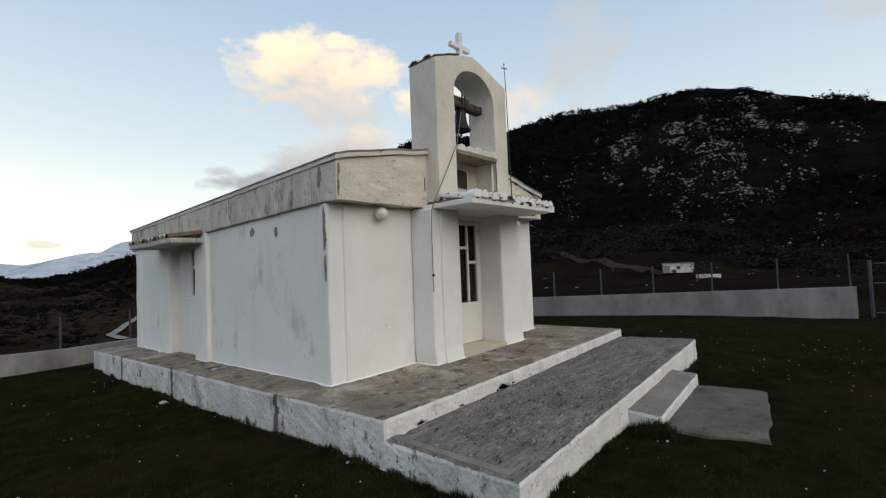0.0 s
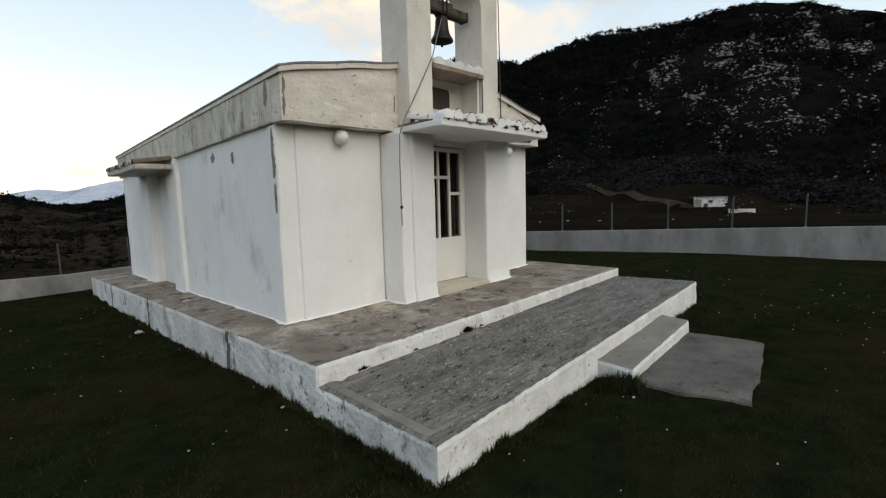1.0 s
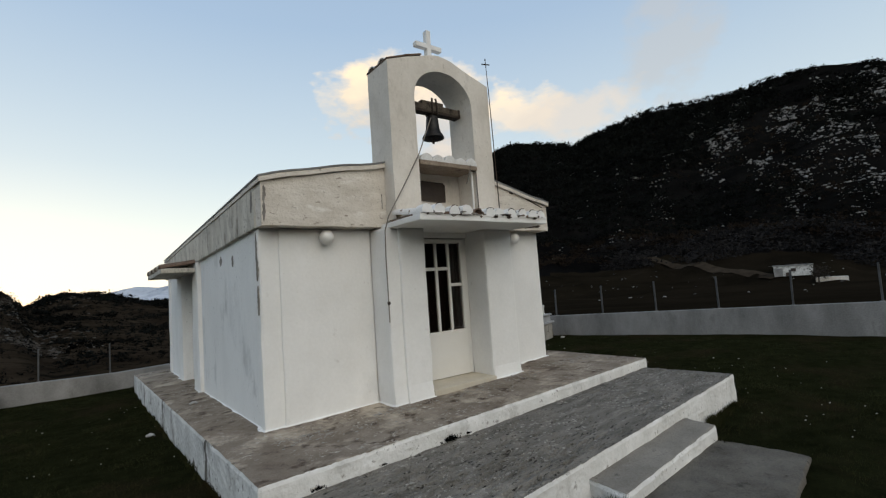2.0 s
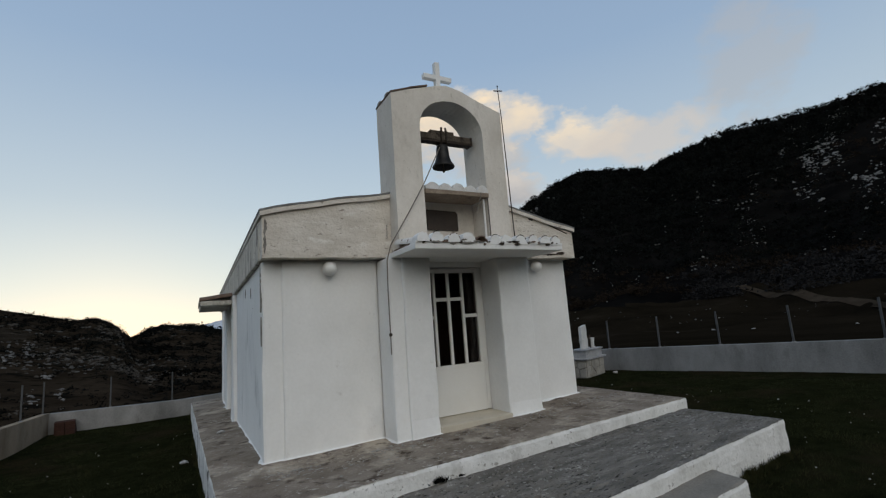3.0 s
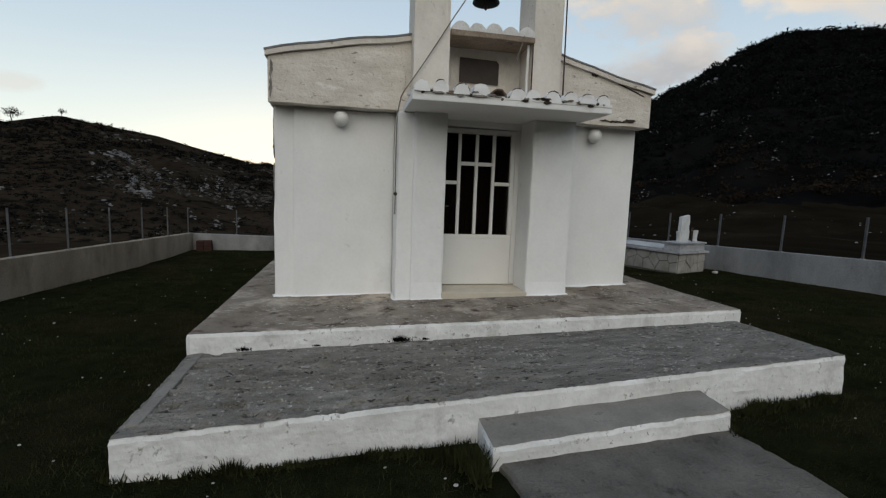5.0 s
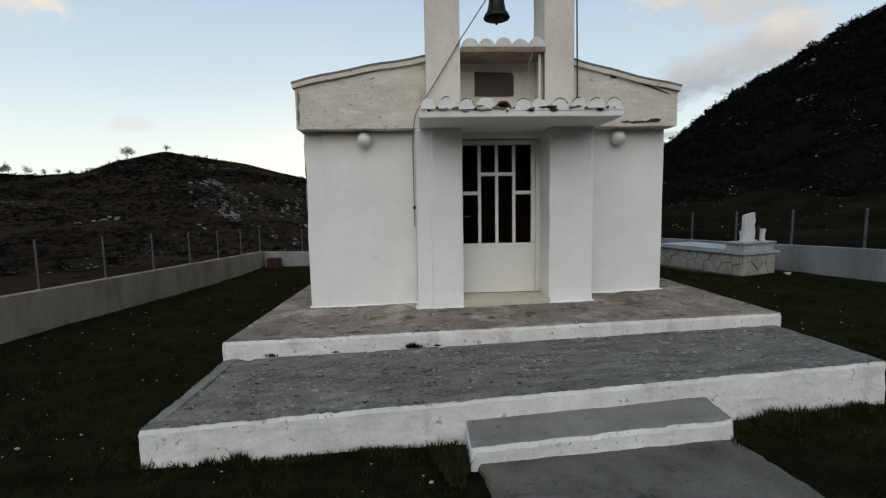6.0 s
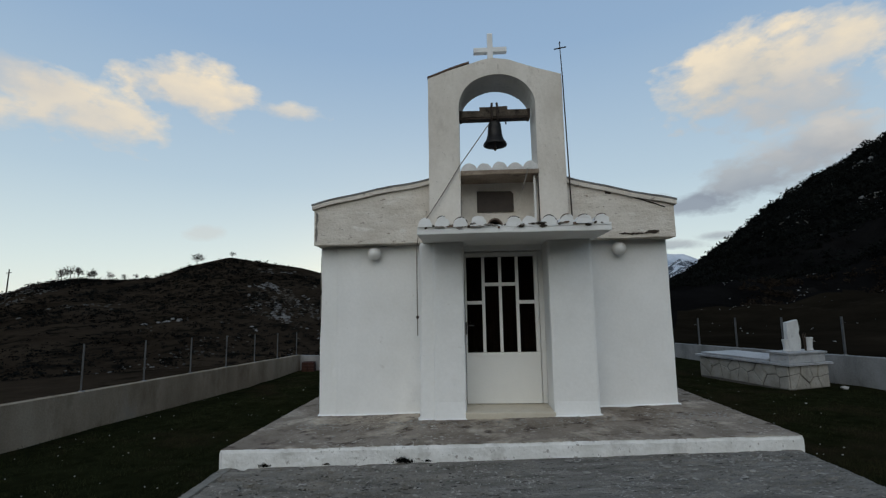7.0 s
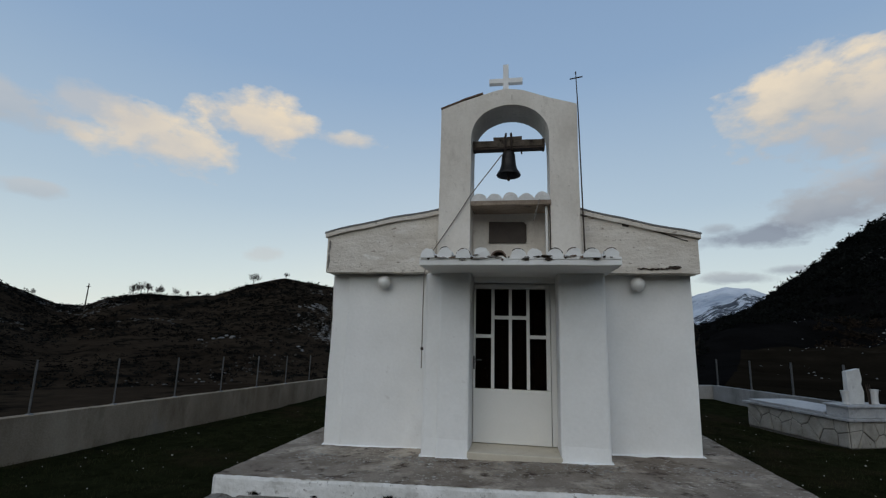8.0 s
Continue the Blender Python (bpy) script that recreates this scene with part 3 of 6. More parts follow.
def yard_gate(x, y, z):
    """A wide tube gate beyond the end of the yard wall."""
    e = thing("gate", "wide grey steel tube gate beside the end of the yard wall", "gate", (x, y, z))
    part("gate_post", tube([(0, 0, -0.2), (0, 0, 1.3)], 0.035, 10), STEEL, e)
    part("gate_post", tube([(0.75, -3.7, -0.2), (0.75, -3.7, 1.3)], 0.035, 10), STEEL, e)
    for h in (0.12, 0.78, 1.22):
        part("rail", tube([(0.012, -0.06, h), (0.738, -3.64, h)], 0.014, 8), STEEL, e)


yard_gate(11.02, -4.72, float(ground_z(11.02, -4.72)))


# ---- chapel plinth: terrace, apron, step and pad ----
def raised_slab(name, low_z, corners, label, category, top_mat, side_mat, nu, nv, relief, wrap=0.0, joints=(), kind="structure"):
    """A cast slab. corners: front left, front right, back right, back left of its sloping top. relief(x, y): height of the surface's own roughness.
    wrap: how far whitewash has run over the front edge. joints: dark vertical joints on the sides, by their y."""
    e = thing(name, label, category, kind=kind)
    fl, fr, br, bl = [np.array(c, float) for c in corners]
    u, v = np.meshgrid(np.linspace(0, 1, nu + 1), np.linspace(0, 1, nv + 1))
    P = (fl[None, None] * ((1 - u) * (1 - v))[..., None] + fr * (u * (1 - v))[..., None] + br * (u * v)[..., None] + bl * ((1 - u) * v)[..., None])
    X, Y = P[..., 0].copy(), P[..., 1].copy()
    P[..., 0] += 0.010 * fractal(X * 2 + 9, Y * 2, 3, 11)
    rim = np.minimum.reduce((u * np.linalg.norm(fr - fl), (1 - u) * np.linalg.norm(fr - fl), v * np.linalg.norm(bl - fl), (1 - v) * np.linalg.norm(bl - fl)))
    P[..., 2] += relief(X, Y) * np.clip(0.25 + rim / 0.10, 0, 1)
    worn = np.clip(1 - rim / 0.026, 0, 1)
    P[..., 2] -= worn * (0.003 + 0.009 * np.clip(fractal(X * 26, Y * 26, 3, 13) + 0.1, 0, 1) + 0.02 * np.clip(fractal(X * 8, Y * 8, 3, 14) - 0.25, 0, 1))
    idx = np.arange((nu + 1) * (nv + 1)).reshape(nv + 1, nu + 1)
    verts = P.reshape(-1, 3).tolist()
    faces = np.stack((idx[:-1, :-1], idx[:-1, 1:], idx[1:, 1:], idx[1:, :-1]), -1).reshape(-1, 4).tolist()
    cx, cy = (X[:-1, :-1] + X[1:, 1:]) / 2, (Y[:-1, :-1] + Y[1:, 1:]) / 2
    front = (v[:-1, :-1] + v[1:, 1:]) / 2 * np.linalg.norm(bl - fl)
    paint = front < wrap * np.clip(0.5 + 1.6 * fractal(cx * 5, cy * 5, 4, 17), 0, 2)
    slots = paint.ravel().astype(int).tolist()
    # sides, in rows from the rim down
    loop = list(idx[0, :]) + list(idx[1:, -1]) + list(idx[-1, -2::-1]) + list(idx[-2:0:-1, 0])
    mid = P[..., :2].reshape(-1, 2).mean(0)
    prev = loop
    depth = (0.008, 0.03, 0.06, 0.09, 0.12, 0.15, 0.18, 0.21, 0.25, 0.30, 0.36, 0.45)
    ring_xy = np.array([verts[k] for k in loop])
    tang = np.roll(ring_xy[:, :2], -1, 0) - np.roll(ring_xy[:, :2], 1, 0)
    outw = np.stack((tang[:, 1], -tang[:, 0]), -1)
    outw /= np.maximum(np.linalg.norm(outw, axis=1), 1e-9)[:, None]
    for d in depth:
        rough = 0.011 * fractal(ring_xy[:, 0] * 4 + 3 * d, ring_xy[:, 1] * 4 + 7 * d, 4, 23) + 0.008 * (d > 0.01) + 0.005 * fractal(ring_xy[:, 0] * 14 + 20 * d, ring_xy[:, 1] * 14 + 20 * d, 3, 24)
        ring = []
        for (x, y, z), o, q in zip(ring_xy, outw, rough):
            ring.append(len(verts))
            verts.append((float(x + o[0] * q), float(y + o[1] * q), float(max(z - d, low_z))))
        n = len(loop)
        for k in range(n):
            m = (k + 1) % n
            faces.append((int(prev[k]), int(ring[k]), int(ring[m]), int(prev[m])))
            x, y = ring_xy[k, 0], ring_xy[k, 1]
            dark = abs(outw[k][0]) > 0.7 and any(abs(y - j + 0.03 * noise.noise(Vector((0, j, d * 20)))) < 0.045 for j in joints)
            slots.append(2 if dark else 3 if outw[k][0] < -0.7 else 1)
        prev = ring
    me = mesh_of(name, verts, faces, [top_mat, side_mat, MORTAR, OLD_EDGE], slots)
    ob = new("slab", me)
    ob.parent = e
    return e


def terrace_z(x, y):
    fu, fv = (x + 0.5) / 5.4, np.clip((y + 1.46) / 9.76, 0, 1)
    return (0.0 * (1 - fu) + 0.12 * fu) * (1 - fv) + (-0.27 * (1 - fu) + 0.02 * fu) * fv


def trowelled(x, y):
    return 0.006 * fractal(x * 3, y * 3, 5, 41) - 0.010 * np.clip(fractal(x * 9, y * 9, 3, 42) - 0.16, 0, 1)


def raked(x, y):
    """Raked rows along x with torn slits on one half and flaked skin on the other."""
    row = np.sin(math.tau * (y + 0.03 * fractal(x * 1.3, y * 2, 3, 47)) / 0.052)
    torn = np.clip((2.9 - x) / 1.6, 0.15, 1)
    slit = np.clip(fractal(x * 8, y * 26, 3, 45) - 0.12, 0, 0.22) * torn
    flake = np.clip((fractal(x * 5, y * 7, 4, 46) - 0.02) * 12, 0, 1) * np.clip((x - 2.6) / 0.8, 0, 1)
    return 0.0055 * row * torn + 0.009 * fractal(x * 5, y * 9, 4, 44) - 0.14 * slit + 0.012 * flake


raised_slab("terrace", -0.9, [(-0.48, -1.47, 0.0), (4.88, -1.45, 0.12), (4.97, 8.3, 0.02), (-0.69, 8.3, -0.27)],
            "concrete terrace round the chapel with whitewashed chipped edges", "terrace", SLAB, PAINTED_EDGE, 260, 340, trowelled, 0.0, (0.36, 3.55, 6.2))
raised_slab("apron", -0.85, [(-0.46, -2.82, -0.162), (4.70, -2.655, 0.06), (4.86, -1.43, -0.01), (-0.48, -1.44, -0.172)],
            "rough raked concrete apron one step below the terrace with a whitewashed edge", "platform", APRON, PAINTED_EDGE, 330, 150, raked)
raised_slab("step", -0.75, [(1.65, -3.075, -0.232), (3.335, -2.99, -0.152), (3.345, -2.62, -0.135), (1.65, -2.62, -0.21)],
            "single low concrete step with a whitewashed riser", "step", STEPTOP, PAINTED_EDGE, 60, 24, trowelled)


border = thing("apron_border", "smooth pale concrete strip along the apron's edge", "border", kind="structure")
bm = bmesh.new()
add_hexa(bm, [(-0.435, -2.70, -0.3), (-0.355, -2.70, -0.3), (-0.355, -1.48, -0.3), (-0.435, -1.48, -0.3)], [(-0.435, -2.70, -0.152), (-0.355, -2.70, -0.148), (-0.355, -1.48, -0.158), (-0.435, -1.48, -0.162)])
bevelled(bm, 0.012)
cut(bm, "y", -2.7, -1.47, 0.08)
wobble(bm, 0.004, 5)
part("strip", bm, STEPTOP, border)


def concrete_pad():
    """Thin poured pad with an uneven outline, a few centimetres proud of the grass."""
    e = thing("pad", "flat grey concrete pad let into the grass before the step", "pad", kind="structure")
    rim = []
    corners = [(1.66, -2.95), (1.85, -3.93), (3.43, -3.71), (3.37, -2.86)]
    for (xa, ya), (xb, yb) in zip(corners, corners[1:] + corners[:1]):
        for k in range(14):
            f = k / 14
            p = Vector((xa + (xb - xa) * f, ya + (yb - ya) * f, 0))
            rim.append(p + noise.noise_vector(p * 3.1) * 0.03 + noise.noise_vector(p * 11) * 0.022)
    bm = bmesh.new()
    rings = []
    mid = Vector((2.5, -3.45, 0))
    for f, dz in ((1.02, -0.1), (1.0, 0.024), (0.97, 0.042), (0.75, 0.046), (0.5, 0.046), (0.25, 0.046)):
        ring = []
        for p in rim:
            q = mid.lerp(p, f)
            ring.append(bm.verts.new((q.x, q.y, float(yard_z(q.x, q.y)) + dz + 0.008 * noise.noise(q * 6))))
        rings.append(ring)
    for a, b in zip(rings, rings[1:]):
        for k in range(len(a)):
            bm.faces.new([a[k], a[(k + 1) % len(a)], b[(k + 1) % len(a)], b[k]])
    bm.faces.new(rings[-1])
    bmesh.ops.recalc_face_normals(bm, faces=bm.faces[:])
    part("slab", bm, PAD, e)


concrete_pad()


# ---- chapel ----
W, D, H = 4.43, 7.65, 2.12
chapel = thing("chapel", "small whitewashed village chapel with a low gable roof and bell tower", "chapel")
DOOR_L, DOOR_R = 1.86, 2.86


def chapel_walls():
    b = lambda *a: block(*a, 0.012, 0.45, 0.006)
    part("front_wall", b(0, DOOR_L, 0, 0.25, -0.1, H + 0.02), PLASTER, chapel)
    part("front_wall", b(DOOR_R, W, 0, 0.25, -0.05, H + 0.02), PLASTER, chapel)
    part("lintel", b(DOOR_L + 0.003, DOOR_R - 0.003, -0.06, 0.24, 2.016, H + 0.002), PLASTER, chapel)
    part("side_wall", b(0.001, 0.25, 0.253, 4.05, -0.3, H + 0.02), SIDEPLASTER, chapel)
    part("side_wall", b(0.001, 0.25, 5.4, D - 0.25, -0.4, H - 0.06), SIDEPLASTER, chapel)
    part("window_apron", b(0.13, 0.28, 4.053, 5.397, -0.3, 0.90), SIDEPLASTER, chapel)
    part("window_lintel", b(0.13, 0.28, 4.053, 5.397, 1.86, H), PLASTER, chapel)
    part("window_cheek", b(0.14, 0.279, 4.053, 4.25, 0.903, 1.857), PLASTER, chapel)
    part("window_cheek", b(0.14, 0.279, 4.78, 5.397, 0.903, 1.857), SIDEPLASTER, chapel)
    part("side_wall", b(W - 0.25, W - 0.001, 0.253, D - 0.253, -0.1, H), PLASTER, chapel)
    part("back_wall", b(0, W, D - 0.247, D, -0.4, H - 0.08), PLASTER, chapel)
    # floor and an added unseen partition, coloured dark to keep the room black
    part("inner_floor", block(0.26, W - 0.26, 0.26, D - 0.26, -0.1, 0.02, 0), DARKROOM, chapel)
    part("dark_backing", block(0.3, W - 0.3, 2.2, 2.25, 0.03, 2.05, 0), DARKROOM, chapel)
    # corner pilasters and the piers of the window bay
    for x0, x1, y0, y1 in ((-0.02, 0.165, 0.002, 0.15), (-0.022, 0.15, D - 0.3, D + 0.02),
                           (-0.06, 0.05, 3.5, 4.05), (-0.05, 0.05, 5.4, 6.0)):
        part("pilaster", block(x0, x1, y0, y1, -0.35, H - 0.003 - (0.08 if y0 > 2 else 0), 0.032, 0.25, 0.012), PLASTER, chapel)


def chapel_porch():
    part("render_panel", block(0.192, 1.318, -0.034, 0.05, -0.05, H - 0.004, 0.033, 0.35, 0.007), PLASTER, chapel)
    for x0, x1, front, foot in ((1.32, 1.535, -0.40, 0.0), (1.49, DOOR_L, -0.435, 0.0), (DOOR_R, 3.38, -0.435, 0.05)):
        bm = block(x0, x1, front, -0.001, -0.05, 2.1, 0.03, 0.3, 0.008)
        for v in bm.verts:
            if v.co.z < 0.16 + foot:
                v.co.y -= 0.035 * (1 - max(v.co.z, 0) / 0.2)
        part("porch_pier", bm, PLASTER, chapel)


def gable(x):
    """Height of the roof's edge over x."""
    return 2.632 + 0.195 * (x + 0.04) if x < 2.27 else 2.56 + 0.25 * (4.46 - x)


def chapel_roof():
    for xa, xb in ((-0.035, 1.462), (3.128, 4.455)):
        xs = [xa + (xb - xa) * i / 12 for i in range(13)]
        bm = prism([(x, H + 0.004 * math.sin(x * 11)) for x in xs] + [(x, gable(x) - 0.05) for x in reversed(xs)], -0.23, -0.005)
        wobble(bm, 0.006, 4)
        part("front_fascia", bm, FASCIA, chapel)
    part("gable_wall", prism([(1.465, H + 0.11), (3.125, H + 0.11)] + [(x, gable(x) - 0.06) for x in (3.125, 2.6, 2.27, 1.9, 1.465)], 0.07, 0.3), FASCIA, chapel)
    for x0, x1 in ((-0.05, 0.22), (4.24, 4.47)):
        bm = bmesh.new()
        zt = gable(max(x0, -0.04) if x0 < 1 else 4.46) - 0.055
        add_hexa(bm, [(x0, 0.0, H), (x1, 0.0, H), (x1, 7.9, H - 0.19), (x0, 7.9, H - 0.19)], [(x0, 0.0, zt), (x1, 0.0, zt), (x1, 7.9, zt - 0.22), (x0, 7.9, zt - 0.22)])
        bevelled(bm, 0.02)
        cut(bm, "y", 0, 7.9, 0.35)
        wobble(bm, 0.008, 3)
        part("side_fascia", bm, STAINED, chapel)
    part("back_fascia", prism([(0.23, H - 0.18), (4.23, H - 0.18)] + [(x, gable(x) - 0.28) for x in (4.23, 2.27, 0.23)], 7.66, 7.89), STAINED, chapel)
    for side in (0, 1):
        bm = bmesh.new()
        edges = [-0.06 + 1.52 * i / 9 for i in range(10)] + [1.7, 2.0, 2.27] if side == 0 else [2.27, 2.55, 2.85] + [3.13 + 1.35 * i / 8 for i in range(9)]
        for i in range(len(edges) - 1):
            a, b = edges[i], edges[i + 1]
            sag = lambda x: 0.012 * math.sin(x * 3.0) + 0.006 * math.sin(x * 9)
            za, zb = gable(a) + sag(a), gable(b) + sag(b)
            y0 = 0.085 if a > 1.45 and b < 3.135 else -0.265
            add_hexa(bm, [(a, y0, za - 0.05), (b, y0, zb - 0.05), (b, 7.96, zb - 0.27), (a, 7.96, za - 0.27)],
                     [(a, y0, za), (b, y0, zb), (b, 7.96, zb - 0.22), (a, 7.96, za - 0.22)])
        bmesh.ops.remove_doubles(bm, verts=bm.verts[:], dist=0.001)
        part("roof_slab", bm, FASCIA, chapel)
        bm = bmesh.new()
        for i in range(len(edges) - 1):
            a, b = edges[i], edges[i + 1]
            a, b = (a - 0.008 if i == 0 and side == 0 else a), (b + 0.008 if i == len(edges) - 2 and side else b)
            za, zb = gable(a) + sag(a) + 0.004, gable(b) + sag(b) + 0.004
            y0 = 0.085 if a > 1.4 and b < 3.2 else -0.27
            add_hexa(bm, [(a, y0, za), (b, y0, zb), (b, 7.97, zb - 0.22), (a, 7.97, za - 0.22)],
                     [(a, y0, za + 0.02), (b, y0, zb + 0.02), (b, 7.97, zb - 0.20), (a, 7.97, za - 0.20)])
        bmesh.ops.remove_doubles(bm, verts=bm.verts[:], dist=0.001)
        part("roof_sheet", bm, FELT, chapel)


def barrel_tile(parent, x, y0, y1, z0, z1, r, mat, chip=0.0):
    """A half-round clay tile, open below, running from y0 (front) to y1."""
    bm = bmesh.new()
    n, m = 8, 4
    rings = []
    for j in range(m + 1):
        f = j / m
        for rad in (r, r - 0.014):
            k = 1 - 0.12 * f
            ring = []
            for i in range(n + 1):
                a = math.pi * i / n
                y = y0 + (y1 - y0) * f + (chip * noise.noise(Vector((x * 9, i * 0.9, 1))) if j == 0 else 0)
                ring.append(bm.verts.new((x - rad * k * math.cos(a), y, z0 + (z1 - z0) * f + rad * k * math.sin(a))))
            rings.append(ring)
    for j in range(m):
        o0, i0, o1, i1 = rings[2 * j: 2 * j + 4]
        for i in range(n):
            bm.faces.new([o0[i], o0[i + 1], o1[i + 1], o1[i]])
            bm.faces.new([i0[i + 1], i0[i], i1[i], i1[i + 1]])
        for e in (0, n):
            bm.faces.new([o0[e], o1[e], i1[e], i0[e]] if e == 0 else [o0[e], i0[e], i1[e], o1[e]])
    for j in (0, m):
        o, q = rings[2 * j], rings[2 * j + 1]
        for i in range(n):
            bm.faces.new([o[i], q[i], q[i + 1], o[i + 1]])
    bmesh.ops.recalc_face_normals(bm, faces=bm.faces[:])
    return part("roof_tile", bm, mat, parent)


def chapel_canopy():
    bm = block(1.375, 3.435, -1.075, -0.003, 2.088, 2.155, 0.012, 0.3, 0.005)
    canopy = part("canopy", bm, PLASTER, chapel, "projecting concrete door canopy edged with whitewashed barrel tiles")
    rnd = random.Random(4)
    n, x0, x1 = 11, 1.38, 3.43
    pitch = (x1 - x0) / n
    bed = [(x0 + (x1 - x0) * k / 66, 2.176 + 0.012 * noise.noise(Vector((k * 0.5, 3, 0)))) for k in range(67)]
    bm = prism([(x1, 2.150), (x0, 2.150)] + bed, -1.08, -0.925)
    part("mortar_bed", bm, PLASTER, canopy)
    part("tile_bed", block(x0 + 0.01, x1 - 0.01, -0.92, -0.45, 2.156, 2.176, 0.0, 0.2, 0.004), CLAY, canopy)
    for i in range(n):
        x = x0 + pitch * (i + 0.5) + rnd.uniform(-0.012, 0.012)
        r, h = rnd.uniform(0.070, 0.088), rnd.uniform(0.092, 0.122)
        barrel_tile(canopy, x, -0.965, -0.45, 2.162, 2.240, 0.078, CLAY if i in (4, 8) else TILE, 0.03)
        if i == 4:
            barrel_tile(canopy, x, -1.085, -0.945, 2.165, 2.170, 0.082, CLAY, 0.02)
            continue
        # a lump of whitewashed mortar closing the tile's end
        arc = []
        for k in range(15):
            a = math.pi * k / 14
            f = 1 + 0.16 * noise.noise(Vector((i * 3.1, k * 0.55, 5)))
            arc.append((x - r * f * math.cos(a), 2.165 + h * f * math.sin(a) ** 0.8))
        front = -1.087 + rnd.uniform(-0.012, 0.02)
        bm = prism(arc, front, front + 0.13)
        wobble(bm, 0.007, 14)
        part("tile_end", bm, PLASTER, canopy)
        if i in (1, 2, 5, 7, 8, 9, 10):
            a0, a1 = rnd.uniform(10, 60), rnd.uniform(95, 170)
            part("tile_rim", tube([(x - (r + 0.004) * math.cos(radians(a)), front - 0.004 + 0.012 * (k % 2), 2.170 + (h - 0.002) * math.sin(radians(a))) for k, a in enumerate(np.linspace(a0, a1, 10))], [0.002, 0.005, 0.004, 0.007, 0.005, 0.006, 0.004, 0.006, 0.005, 0.002], 5), CRACK if i % 2 else CLAY, canopy)
    # crevices and bare patches where the whitewash has flaked
    for k in range(1, n):
        if k in (3, 6):
            continue
        x = x0 + pitch * k + rnd.uniform(-0.02, 0.02)
        w, h = rnd.uniform(0.008, 0.022), rnd.uniform(0.006, 0.018)
        z = 2.176 + rnd.uniform(-0.004, 0.006)
        part("gap", prism([(x - w, z), (x - w * 0.2, z - h), (x + w, z - h * 0.3), (x + w * 0.7, z + h), (x + w * 0.1, z + h * 0.6)], -1.089, -1.055), CRACK if k % 3 else CLAY, canopy)
    # broken whitewash along the lip
    for k in range(26):
        x, w, h = rnd.uniform(x0 + 0.03, x1 - 0.03), rnd.uniform(0.012, 0.05), rnd.uniform(0.005, 0.016)
        z = rnd.choice((2.152, 2.160, 2.172, 2.185)) + rnd.uniform(-0.008, 0.006)
        pts = [(x + w * math.cos(a) * rnd.uniform(0.6, 1.2), z + h * math.sin(a) * rnd.uniform(0.5, 1.3)) for a in np.linspace(0, math.tau, 9)[:-1]]
        part("flake", prism(pts[::-1], -1.0905, -1.06), (BAREPLASTER, CRACK, CLAY)[k % 3], canopy)
    for x, w, z in ((1.62, 0.06, 2.168), (2.02, 0.08, 2.162), (2.14, 0.05, 2.180), (1.98, 0.035, 2.195), (2.5, 0.03, 2.172)):
        part("gap", prism([(x - w, z - 0.006), (x - w * 0.3, z - 0.014), (x + w, z - 0.004), (x + w * 0.4, z + 0.009), (x - w * 0.2, z + 0.003), (x - w * 0.6, z + 0.007)], -1.099, -1.055), BAREPLASTER, canopy)


def crest(parent, x0, x1, y0, y1, z, base, rise, bumps, seed):
    """A whitewashed row of tile ends and mortar with a scalloped, uneven top."""
    n = bumps * 14
    rnd = random.Random(seed)
    tall = [rnd.uniform(0.8, 1.25) for _ in range(bumps)]
    top = []
    for k in range(n + 1):
        f = k / n * bumps
        i = min(int(f), bumps - 1)
        top.append((x0 + (x1 - x0) * k / n, z + base + rise * tall[i] * abs(math.sin(math.pi * f)) ** 0.6 + 0.006 * noise.noise(Vector((k * 0.35, seed, 0)))))
    bm = prism([(x1, z), (x0, z)] + top, y0, y1)
    wobble(bm, 0.005, 9)
    return part("tile_crest", bm, TILE, parent, "whitewashed row of barrel tile ends")


